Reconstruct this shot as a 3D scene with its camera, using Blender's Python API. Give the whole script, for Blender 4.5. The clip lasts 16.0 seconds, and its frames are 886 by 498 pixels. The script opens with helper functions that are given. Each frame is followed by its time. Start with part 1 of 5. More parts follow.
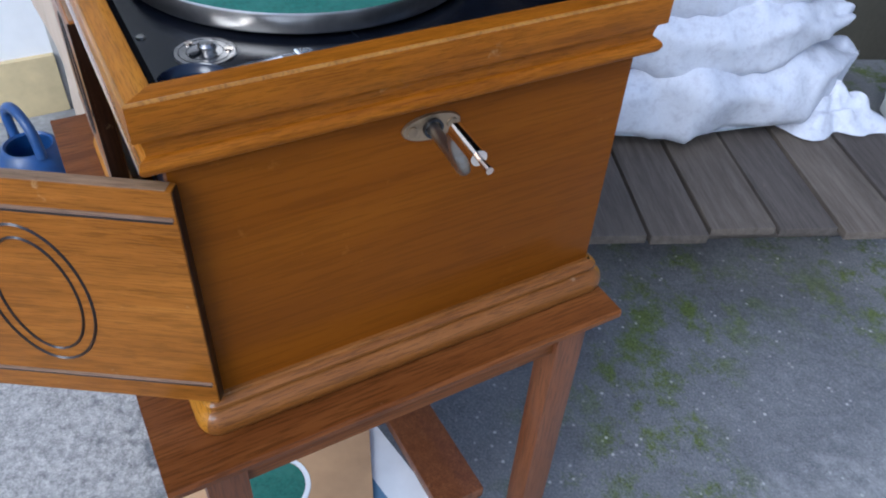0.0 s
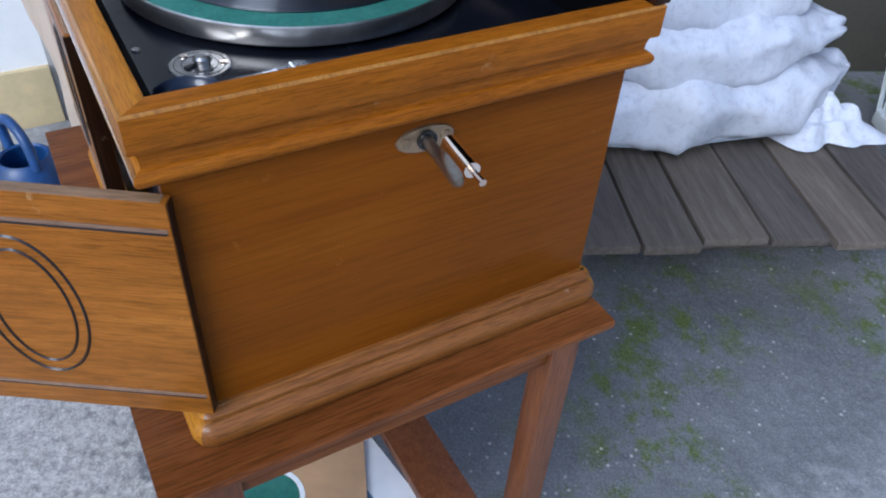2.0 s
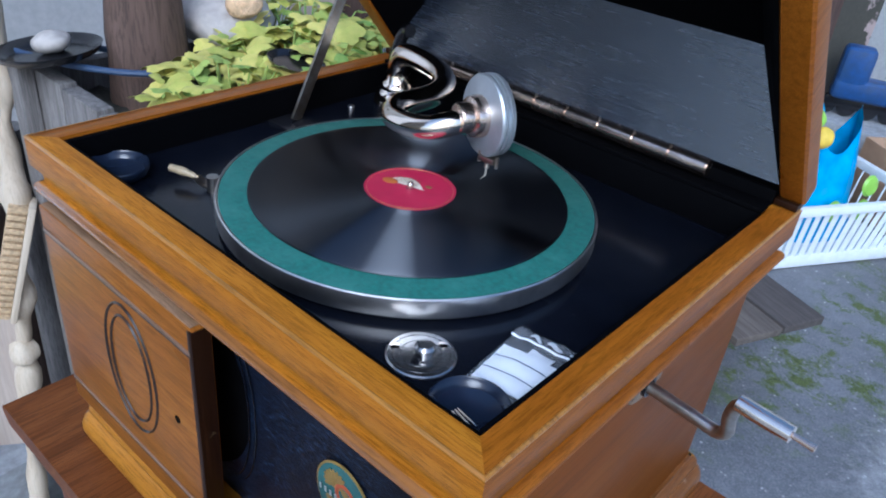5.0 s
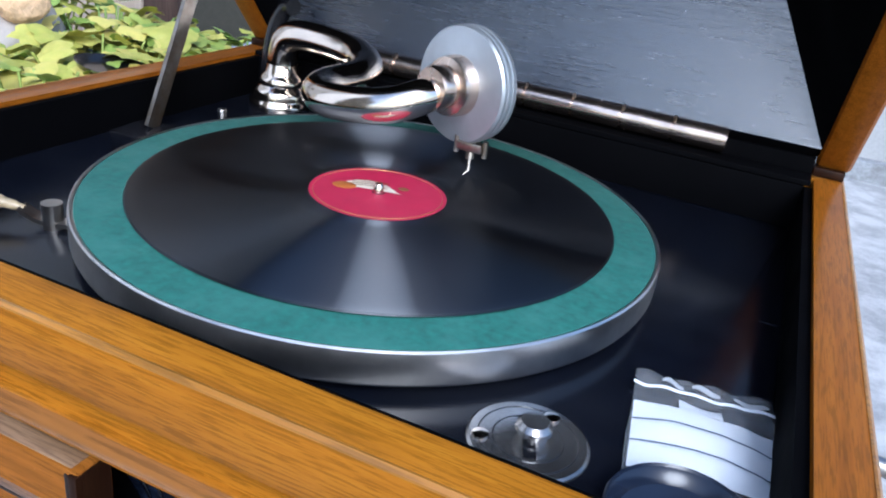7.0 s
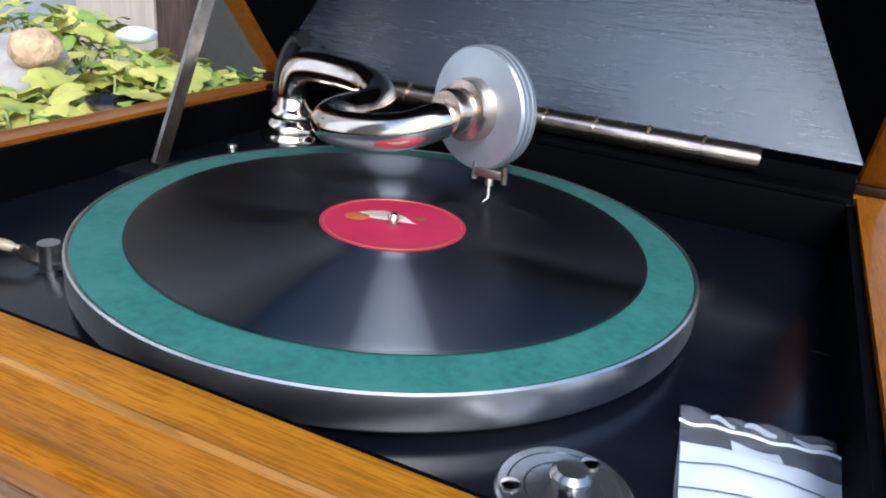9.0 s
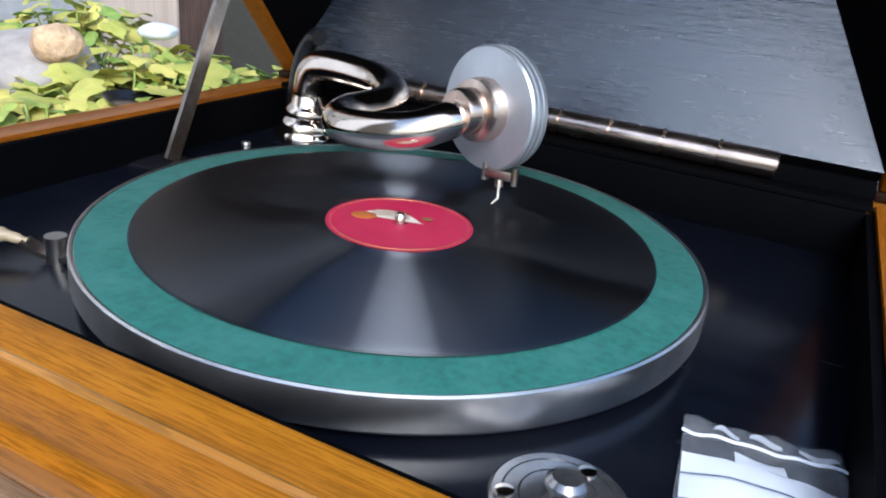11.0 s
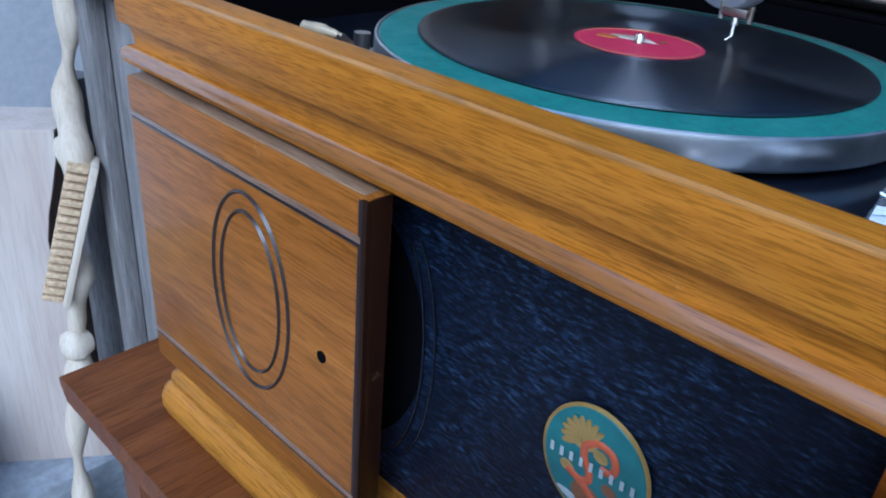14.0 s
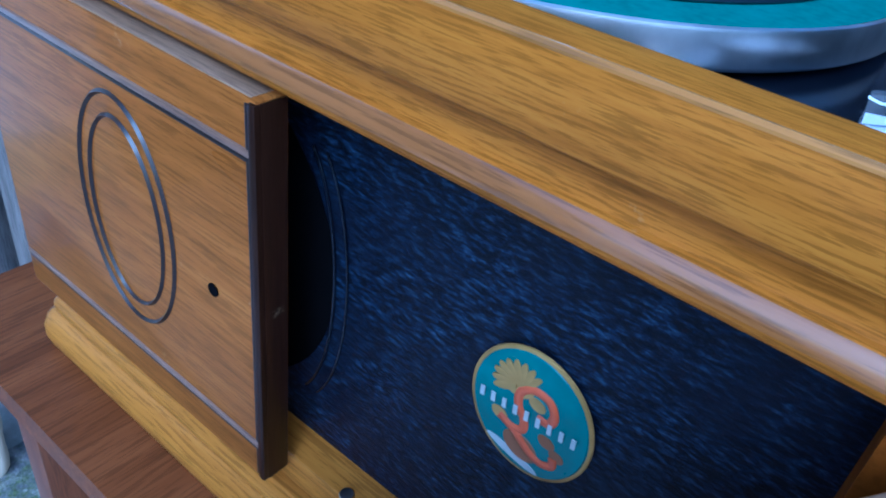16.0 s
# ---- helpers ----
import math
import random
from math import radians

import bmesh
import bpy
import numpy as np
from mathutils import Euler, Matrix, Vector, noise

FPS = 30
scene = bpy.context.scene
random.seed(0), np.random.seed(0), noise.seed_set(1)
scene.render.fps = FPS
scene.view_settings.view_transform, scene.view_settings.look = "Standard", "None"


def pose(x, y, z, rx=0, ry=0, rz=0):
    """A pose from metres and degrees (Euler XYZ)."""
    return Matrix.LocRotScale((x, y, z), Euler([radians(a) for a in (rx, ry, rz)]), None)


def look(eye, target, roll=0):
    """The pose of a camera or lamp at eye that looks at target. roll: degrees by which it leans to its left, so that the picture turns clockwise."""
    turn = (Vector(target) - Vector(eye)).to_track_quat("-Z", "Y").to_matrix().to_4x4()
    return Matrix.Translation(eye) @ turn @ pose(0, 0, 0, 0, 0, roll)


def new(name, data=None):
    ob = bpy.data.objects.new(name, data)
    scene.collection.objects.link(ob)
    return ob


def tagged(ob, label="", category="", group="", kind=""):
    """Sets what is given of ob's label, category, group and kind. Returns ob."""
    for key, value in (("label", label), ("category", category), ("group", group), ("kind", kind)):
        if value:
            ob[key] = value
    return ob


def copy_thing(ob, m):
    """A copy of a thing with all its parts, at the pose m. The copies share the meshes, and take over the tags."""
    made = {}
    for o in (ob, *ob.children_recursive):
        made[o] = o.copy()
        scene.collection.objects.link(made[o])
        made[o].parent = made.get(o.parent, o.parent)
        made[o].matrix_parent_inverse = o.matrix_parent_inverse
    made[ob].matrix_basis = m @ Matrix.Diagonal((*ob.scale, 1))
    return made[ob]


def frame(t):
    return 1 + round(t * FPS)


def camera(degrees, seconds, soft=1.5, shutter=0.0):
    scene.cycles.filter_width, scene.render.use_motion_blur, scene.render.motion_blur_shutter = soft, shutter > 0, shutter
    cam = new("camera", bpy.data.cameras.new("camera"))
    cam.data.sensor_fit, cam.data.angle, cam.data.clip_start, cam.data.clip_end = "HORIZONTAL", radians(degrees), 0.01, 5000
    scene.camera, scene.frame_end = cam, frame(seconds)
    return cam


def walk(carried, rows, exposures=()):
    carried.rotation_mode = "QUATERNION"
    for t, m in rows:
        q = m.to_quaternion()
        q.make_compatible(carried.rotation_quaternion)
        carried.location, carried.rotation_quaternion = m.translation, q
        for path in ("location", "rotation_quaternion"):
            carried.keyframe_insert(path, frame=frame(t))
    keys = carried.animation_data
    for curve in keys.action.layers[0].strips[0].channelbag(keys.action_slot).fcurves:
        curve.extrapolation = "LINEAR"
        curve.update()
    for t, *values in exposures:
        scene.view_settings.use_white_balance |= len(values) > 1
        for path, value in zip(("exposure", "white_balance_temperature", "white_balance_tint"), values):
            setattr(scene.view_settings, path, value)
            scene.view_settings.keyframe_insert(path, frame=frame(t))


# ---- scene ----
cam = camera(60.4, 16.0, soft=2.0)
PATH = [
    (0, (0.403, -0.032, 1.184), (-0.869, 0.749, -0.147), 3.9),
    (0.5, (0.404, -0.03, 1.183), (-0.867, 0.77, -0.138), 4.2),
    (1, (0.403, -0.029, 1.183), (-0.871, 0.774, -0.133), 4.3),
    (1.5, (0.403, -0.028, 1.185), (-0.874, 0.773, -0.129), 4.1),
    (2, (0.405, -0.032, 1.186), (-0.878, 0.768, -0.123), 4.1),
    (2.5, (0.403, -0.047, 1.199), (-0.932, 0.704, -0.087), 3.6),
    (3, (0.357, -0.105, 1.228), (-0.978, 0.745, 0.004), 5.0),
    (3.5, (0.277, -0.18, 1.25), (-0.939, 0.929, 0.113), 4.6),
    (4, (0.223, -0.214, 1.239), (-0.899, 1.06, 0.182), 6.8),
    (4.2, (0.204, -0.215, 1.233), (-0.915, 1.073, 0.19), 7.2),
    (6.3, (-0.012, -0.18, 1.157), (-0.702, 1.372, 0.101), 5.7),
    (6.5, (-0.035, -0.174, 1.134), (-0.656, 1.445, 0.138), 6.5),
    (7, (-0.063, -0.146, 1.093), (-0.715, 1.543, 0.242), 7.9),
    (7.5, (-0.078, -0.13, 1.085), (-0.769, 1.577, 0.305), 6.6),
    (8, (-0.081, -0.132, 1.079), (-0.787, 1.579, 0.321), 6.4),
    (8.5, (-0.075, -0.129, 1.08), (-0.789, 1.575, 0.313), 5.9),
    (11, (-0.065, -0.119, 1.079), (-0.842, 1.555, 0.31), 6.0),
    (11.5, (-0.064, -0.123, 1.099), (-0.834, 1.536, 0.289), 6.6),
    (12, (-0.061, -0.131, 1.137), (-0.795, 1.512, 0.264), 6.4),
    (12.5, (-0.048, -0.176, 1.171), (-0.689, 1.481, 0.254), 3.4),
    (13, (-0.03, -0.229, 1.13), (-0.708, 1.427, 0.235), 0.1),
    (13.5, (-0.023, -0.215, 1.072), (-0.999, 1.261, 0.139), 3.0),
    (14, (-0.016, -0.204, 1.035), (-1.19, 1.113, 0.094), 5.0),
    (14.5, (-0.006, -0.197, 1.015), (-1.213, 1.068, 0.044), 6.0),
    (15, (-0.014, -0.184, 1.021), (-1.173, 1.077, -0.012), 6.2),
    (15.5, (-0.032, -0.174, 1.02), (-1.119, 1.093, -0.081), 7.1),
    (16, (-0.046, -0.159, 1.014), (-0.978, 1.187, -0.134), 8.2),
]
LIGHT = [(0, 0.3, 5150, 9), (3.0, 0.26, 5100, 9), (4.2, 0.1, 4700, 9), (6.3, 0.7, 4950, 10), (8.7, 0.72, 5200, 10), (11.5, 0.68, 5350, 10), (12.8, 0.88, 5550, 10), (13.5, 0.32, 4850, 8), (14.5, 0.35, 3950, 7), (15.2, 0.38, 3850, 7), (16, 0.48, 3550, 6)]
walk(cam, [(t, look(eye, target, roll)) for t, eye, target, roll in PATH], LIGHT)

# ---- light ----
world = bpy.data.worlds.new("world")
scene.world = world
world.use_nodes = True
wn = world.node_tree.nodes
sky = wn.new("ShaderNodeTexSky")
sky.sky_type = "NISHITA"
sky.sun_disc = False
sky.sun_elevation, sky.sun_rotation = radians(41), radians(149)
sky.dust_density, sky.air_density = 3.0, 1.3
world.node_tree.links.new(sky.outputs[0], wn["Background"].inputs[0])
wn["Background"].inputs[1].default_value = 0.15
sun_data = bpy.data.lights.new("sun", "SUN")
sun_data.energy, sun_data.angle, sun_data.color = 1.4, radians(30), (1.0, 0.97, 0.92)
sun = new("sun", sun_data)
sun.matrix_world = look((1.8, -2.95, 3.5), (0, 0, 0.5))


# ---- materials ----
def nodes_of(name):
    m = bpy.data.materials.new(name)
    m.use_nodes = True
    nt = m.node_tree
    return m, nt, nt.nodes["Principled BSDF"]


def ramp(nt, fac, stops):
    r = nt.nodes.new("ShaderNodeValToRGB")
    while len(r.color_ramp.elements) < len(stops):
        r.color_ramp.elements.new(0.5)
    for e, (p, c) in zip(r.color_ramp.elements, stops):
        e.position, e.color = p, (*c, 1)
    nt.links.new(fac, r.inputs[0])
    return r.outputs[0]


def tex(nt, kind="Noise", scale=10, detail=4, stretch=(1, 1, 1), rough=0.55, turn=(0, 0, 0), coords="Object", seed=0.0):
    tc = nt.nodes.new("ShaderNodeTexCoord")
    mp = nt.nodes.new("ShaderNodeMapping")
    mp.inputs["Scale"].default_value = stretch
    mp.inputs["Rotation"].default_value = turn
    mp.inputs["Location"].default_value = (seed, seed * 0.7, seed * 1.3)
    nt.links.new(tc.outputs[coords], mp.inputs[0])
    n = nt.nodes.new("ShaderNodeTexNoise" if kind == "Noise" else "ShaderNodeTexVoronoi")
    n.inputs["Scale"].default_value = scale
    if kind == "Noise":
        n.inputs["Detail"].default_value, n.inputs["Roughness"].default_value = detail, rough
    nt.links.new(mp.outputs[0], n.inputs["Vector"])
    return n.outputs[0]


def mix(nt, fac, a, b, mode="MIX"):
    m = nt.nodes.new("ShaderNodeMix")
    m.data_type, m.blend_type = "RGBA", mode
    for k, v in ((0, fac), (6, a), (7, b)):
        if isinstance(v, (int, float)):
            m.inputs[k].default_value = v
        elif isinstance(v, tuple):
            m.inputs[k].default_value = (*v, 1)
        else:
            nt.links.new(v, m.inputs[k])
    return m.outputs[2]


def bump(nt, bsdf, height, strength=0.2, dist=0.002):
    b = nt.nodes.new("ShaderNodeBump")
    b.inputs["Strength"].default_value, b.inputs["Distance"].default_value = strength, dist
    nt.links.new(height, b.inputs["Height"])
    nt.links.new(b.outputs[0], bsdf.inputs["Normal"])


def wood(name, dark, mid, light, axis=0, rough=0.3, grain=140, coat=0.3, wear=(0.62, 0.42, 0.2), wear_amount=0.25, relief=0.15, pores=0.45, gloss=0.35):
    """Varnished wood: long grain along an axis, cloudy tone, short pores and rubbed spots."""
    m, nt, b = nodes_of(name)
    st = [1.0, 1.0, 1.0]
    st[axis] = 0.06
    g = tex(nt, scale=grain, detail=6, stretch=tuple(st), rough=0.65)
    cloud = tex(nt, scale=9, detail=3, stretch=tuple(0.35 if i == axis else 1 for i in range(3)), seed=3)
    c = ramp(nt, g, [(0.3, dark), (0.5, mid), (0.72, light)])
    fs = [1.0, 1.0, 1.0]
    fs[axis] = 0.05
    pore = ramp(nt, tex(nt, scale=grain * 6.5, detail=3, stretch=tuple(fs), rough=0.6, seed=1.7), [(0.5, (1, 1, 1)), (0.58, (pores, pores, pores))])
    c = mix(nt, 1.0, c, pore, "MULTIPLY")
    c2 = mix(nt, 0.4, c, ramp(nt, cloud, [(0.3, tuple(v * 0.72 for v in mid)), (0.7, light)]))
    sp = ramp(nt, tex(nt, scale=38, detail=5, rough=0.7, seed=7), [(0.66, (0, 0, 0)), (0.74, (1, 1, 1))])
    f = nt.nodes.new("ShaderNodeMath")
    f.operation = "MULTIPLY"
    f.inputs[1].default_value = wear_amount
    nt.links.new(sp, f.inputs[0])
    nt.links.new(mix(nt, f.outputs[0], c2, wear), b.inputs["Base Color"])
    rr = ramp(nt, cloud, [(0.25, (rough * 0.75,) * 3), (0.75, (min(1, rough * 1.5),) * 3)])
    nt.links.new(rr, b.inputs["Roughness"])
    b.inputs["Coat Weight"].default_value = coat
    nt.links.new(ramp(nt, tex(nt, scale=55, detail=5, rough=0.65, seed=11), [(0.35, (0.04,) * 3), (0.7, (0.16,) * 3)]), b.inputs["Coat Roughness"])
    b.inputs["Specular IOR Level"].default_value = gloss
    bump(nt, b, g, relief, 0.0006)
    return m


def plain(name, col, rough=0.5, metal=0.0, var=0.15, scale=30, relief=0.1, dist=0.001, detail=4, stretch=(1, 1, 1), dirt=None):
    m, nt, b = nodes_of(name)
    n = tex(nt, scale=scale, detail=detail, stretch=stretch)
    c = ramp(nt, n, [(0.3, tuple(v * (1 - var) for v in col)), (0.7, tuple(min(1, v * (1 + var)) for v in col))])
    if dirt:
        d = ramp(nt, tex(nt, scale=scale * 0.17, detail=6, rough=0.68, seed=5), [(0.48, (0, 0, 0)), (0.66, (1, 1, 1))])
        c = mix(nt, d, c, dirt)
    nt.links.new(c, b.inputs["Base Color"])
    rr = ramp(nt, tex(nt, scale=scale * 0.4, detail=4, seed=2), [(0.3, (rough * 0.8,) * 3), (0.7, (min(1, rough * 1.25),) * 3)])
    nt.links.new(rr, b.inputs["Roughness"])
    b.inputs["Metallic"].default_value = metal
    if relief:
        bump(nt, b, n, relief, dist)
    return m


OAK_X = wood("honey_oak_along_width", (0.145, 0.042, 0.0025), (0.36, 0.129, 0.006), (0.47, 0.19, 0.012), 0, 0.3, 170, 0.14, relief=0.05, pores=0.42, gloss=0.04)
# Same oak as OAK_X, with the side faces' shade put into the colour.
OAK_Y = wood("honey_oak_along_depth_shaded", (0.14, 0.036, 0.002), (0.28, 0.086, 0.004), (0.36, 0.124, 0.007), 1, 0.3, 170, 0.14, relief=0.05, pores=0.5, gloss=0.05)
# Side-face shade is put into this colour, under half the front rails' tone.
OAK_SIDE = wood("varnished_oak_panel_shaded", (0.126, 0.034, 0.0013), (0.166, 0.047, 0.0018), (0.198, 0.061, 0.0026), 1, 0.4, 45, 0.06, wear=(0.3, 0.12, 0.02), wear_amount=0.25, relief=0.02, pores=0.78, gloss=0.05)
OAK_DOOR = wood("rubbed_oak_door", (0.115, 0.038, 0.004), (0.25, 0.086, 0.009), (0.36, 0.14, 0.02), 0, 0.3, 120, 0.16, wear_amount=0.3, relief=0.05, pores=0.5, gloss=0.06)
OAK_EDGE = wood("near_black_oak_strip", (0.006, 0.0022, 0.001), (0.015, 0.0055, 0.002), (0.04, 0.014, 0.005), 2, 0.35, coat=0.06, gloss=0.15)
GROOVE = wood("dark_groove_stain", (0.006, 0.003, 0.002), (0.014, 0.007, 0.004), (0.03, 0.014, 0.007), 0, 0.4)
BEADLINE = wood("rubbed_bead_edge_highlight", (0.12, 0.06, 0.03), (0.2, 0.115, 0.07), (0.3, 0.2, 0.14), 0, 0.3)
WORN_TOP = wood("worn_bare_oak", (0.09, 0.05, 0.025), (0.22, 0.13, 0.065), (0.34, 0.22, 0.13), 0, 0.5, 150, 0.05, (0.1, 0.05, 0.02), 0.4, pores=0.5)
OAK_BEAD = wood("glossy_bead_highlight", (0.13, 0.045, 0.006), (0.26, 0.1, 0.018), (0.34, 0.15, 0.04), 0, 0.2, 90, 1.0, (0.32, 0.18, 0.08), 0.25, relief=0.06, gloss=0.5)
OAK_RUB_HIGHLIGHT = wood("rubbed_highlit_oak_arris", (0.2, 0.07, 0.005), (0.36, 0.145, 0.014), (0.48, 0.23, 0.04), 0, 0.3, 90, 0.5, (0.3, 0.12, 0.02), 0.5, relief=0.1, gloss=0.3)
# Worn side moulding; its shade against OAK_BASE_X is put into the colour.
OAK_BASE_Y = wood("worn_oak_moulding_along_depth_shaded", (0.1, 0.032, 0.005), (0.19, 0.068, 0.012), (0.27, 0.11, 0.026), 1, 0.36, 110, 0.3, (0.45, 0.32, 0.2), 0.4, gloss=0.15)
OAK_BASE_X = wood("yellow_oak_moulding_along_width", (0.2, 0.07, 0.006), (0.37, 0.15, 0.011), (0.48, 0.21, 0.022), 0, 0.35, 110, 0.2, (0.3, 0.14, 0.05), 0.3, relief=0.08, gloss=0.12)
TABLE_Y = wood("red_brown_table_wood", (0.06, 0.017, 0.003), (0.14, 0.043, 0.009), (0.21, 0.075, 0.018), 1, 0.36, 70, 0.06, (0.35, 0.2, 0.12), 0.3, relief=0.06, gloss=0.12)
TABLE_Z = wood("red_brown_leg_wood", (0.055, 0.017, 0.006), (0.13, 0.043, 0.014), (0.2, 0.075, 0.028), 2, 0.42, 90, 0.15, (0.35, 0.2, 0.12), 0.3)
GREYWOOD = wood("weathered_grey_planks", (0.05, 0.045, 0.04), (0.16, 0.15, 0.145), (0.3, 0.29, 0.28), 2, 0.85, 110, 0.0, (0.1, 0.06, 0.035), 0.5, 0.5)
PALLET = wood("weathered_pallet_boards", (0.05, 0.04, 0.034), (0.1, 0.085, 0.074), (0.16, 0.14, 0.124), 1, 0.85, 70, 0.0, (0.3, 0.22, 0.15), 0.3, 0.5, pores=0.7)
POSTWOOD = wood("dark_rusty_brown_post", (0.025, 0.015, 0.011), (0.06, 0.035, 0.026), (0.11, 0.07, 0.055), 2, 0.75, 60, 0.0, (0.16, 0.13, 0.11), 0.4, 0.5)
SLAB = wood("pale_sawn_timber", (0.42, 0.32, 0.24), (0.5, 0.41, 0.33), (0.56, 0.48, 0.4), 2, 0.8, 40, 0.0, (0.42, 0.28, 0.2), 0.15, 0.2, pores=0.88)
BARK = wood("brown_bark", (0.05, 0.03, 0.022), (0.11, 0.07, 0.05), (0.17, 0.11, 0.085), 2, 0.9, 50, 0.0, (0.2, 0.14, 0.1), 0.3, 0.8)
STICK = wood("bleached_branch", (0.4, 0.3, 0.19), (0.56, 0.46, 0.33), (0.66, 0.58, 0.45), 2, 0.75, 50, 0.0, (0.25, 0.16, 0.09), 0.3, 0.3, pores=0.85)
BLACK_DECK = plain("black_lacquered_board", (0.004, 0.005, 0.009), 0.2, 0, 0.3, 60, 0.05, 0.0004, dirt=(0.008, 0.009, 0.013))
BLACK_DECK.node_tree.nodes["Principled BSDF"].inputs["Specular IOR Level"].default_value = 0.38


def scuffed(m, colour, amount):
    """Fine pale scratches and dust over a dark lacquer."""
    nt, b = m.node_tree, m.node_tree.nodes["Principled BSDF"]
    src = b.inputs["Base Color"].links[0].from_socket
    a = ramp(nt, tex(nt, scale=420, detail=2, stretch=(0.08, 1, 1), seed=4), [(0.7, (0, 0, 0)), (0.76, (1, 1, 1))])
    z = ramp(nt, tex(nt, scale=7, detail=4, seed=8), [(0.5, (0, 0, 0)), (0.68, (amount, amount, amount))])
    nt.links.new(mix(nt, mix(nt, 1.0, a, z, "MULTIPLY"), src, colour), b.inputs["Base Color"])


scuffed(BLACK_DECK, (0.12, 0.13, 0.15), 0.7)
CUP = plain("blue_black_enamel", (0.012, 0.017, 0.032), 0.2, 0, 0.2, 30)
BRIGHT_PAPER = plain("bright_white_paper", (0.88, 0.9, 0.92), 0.6, 0, 0.03)
BAGBAR = plain("dark_blue_grey_print", (0.08, 0.12, 0.18), 0.4)
def board_material():
    """Black stain over coarse wood: short pale-blue rubbed streaks."""
    m, nt, b = nodes_of("black_stained_board")
    n = tex(nt, scale=520, detail=5, stretch=(0.3, 1, 1), turn=(0, 0.45, 0), rough=0.7)
    big = tex(nt, scale=26, detail=4, seed=2)
    c = ramp(nt, n, [(0.45, (0.002, 0.003, 0.007)), (0.56, (0.01, 0.017, 0.04)), (0.7, (0.042, 0.068, 0.115))])
    nt.links.new(mix(nt, ramp(nt, big, [(0.3, (0.25, 0.25, 0.25)), (0.55, (1, 1, 1))]), (0.004, 0.005, 0.011), c), b.inputs["Base Color"])
    b.inputs["Roughness"].default_value = 0.45
    b.inputs["Specular IOR Level"].default_value = 0.2
    bump(nt, b, n, 0.5, 0.001)
    return m


BLACK_BOARD = board_material()
def lid_material():
    """Black lacquer over board: long brush marks along the width, rubbed patches and scuffs."""
    m, nt, b = nodes_of("black_lacquered_lid_lining")
    brush = tex(nt, scale=420, detail=5, stretch=(0.09, 1, 1), rough=0.65)
    cloud = tex(nt, scale=14, detail=5, stretch=(0.5, 1, 1), seed=6, rough=0.6)
    c = ramp(nt, brush, [(0.35, (0.007, 0.01, 0.019)), (0.6, (0.012, 0.017, 0.03)), (0.75, (0.025, 0.032, 0.048))])
    scuff = ramp(nt, tex(nt, scale=90, detail=4, stretch=(0.25, 1, 1), seed=2.5), [(0.66, (0, 0, 0)), (0.74, (1, 1, 1))])
    spot = ramp(nt, tex(nt, scale=8, detail=2, seed=9), [(0.52, (0, 0, 0)), (0.64, (0.6, 0.6, 0.6))])
    nt.links.new(mix(nt, mix(nt, 1.0, scuff, spot, "MULTIPLY"), c, (0.16, 0.18, 0.22)), b.inputs["Base Color"])
    nt.links.new(mix(nt, 0.5, ramp(nt, cloud, [(0.3, (0.14,) * 3), (0.7, (0.34,) * 3)]), ramp(nt, brush, [(0.3, (0.14,) * 3), (0.7, (0.36,) * 3)])), b.inputs["Roughness"])
    b.inputs["IOR"].default_value = 2.3
    bump(nt, b, brush, 0.45, 0.0009)
    return m


BLACK_LID = lid_material()
# Matt black for painted parts and for shade drawn as flat black.
BLACK_MATT = plain("matt_black_paint_and_shade", (0.0015, 0.0015, 0.002), 0.75)
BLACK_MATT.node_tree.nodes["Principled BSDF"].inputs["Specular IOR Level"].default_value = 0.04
BLACK_IRON = plain("black_enamel_iron", (0.01, 0.01, 0.012), 0.22)
CHROME = plain("worn_nickel_plate", (0.8, 0.7, 0.6), 0.13, 1.0, 0.08, 60, 0.03, 0.0003)
NICKEL = plain("polished_nickel_rim", (0.66, 0.64, 0.61), 0.35, 1.0, 0.2, 40, 0.12, 0.0004)
PLATE = plain("dull_nickel_plate", (0.36, 0.35, 0.34), 0.24, 0.9, 0.3, 60, 0.1, 0.0004, dirt=(0.2, 0.19, 0.18))
STEEL = plain("dull_steel", (0.42, 0.4, 0.37), 0.34, 1.0, 0.25, 70, 0.1, 0.0004, dirt=(0.25, 0.19, 0.13))
BRASS = plain("tarnished_brass", (0.3, 0.22, 0.14), 0.45, 0.8, 0.3, 80, 0.2, 0.0006, dirt=(0.16, 0.11, 0.07))
BRONZE = plain("bronzed_hinge_metal", (0.7, 0.56, 0.46), 0.24, 1.0, 0.2, 70, 0.1, 0.0005)
ALU = plain("grey_aluminium", (0.5, 0.53, 0.56), 0.38, 0.75, 0.08, 60, 0.05, 0.0004)
FELT = plain("green_felt", (0.024, 0.125, 0.098), 0.92, 0, 0.22, 220, 0.35, 0.001, dirt=(0.04, 0.155, 0.125))
SHELLAC_LABEL = plain("crimson_paper_label", (0.43, 0.012, 0.055), 0.5, 0, 0.08, 60, 0.04, 0.0003)
IVORY = plain("ivory_lever_tip", (0.4, 0.31, 0.18), 0.35, 0, 0.15, 60)
CREAM = plain("cream_print", (0.75, 0.68, 0.55), 0.55, 0, 0.1)
OCHRE = plain("ochre_print", (0.42, 0.12, 0.02), 0.55, 0, 0.2)
BROWNINK = plain("brown_print", (0.22, 0.09, 0.03), 0.55, 0, 0.1)
PETROL = plain("petrol_enamel", (0.035, 0.145, 0.135), 0.3, 0, 0.25, 60)
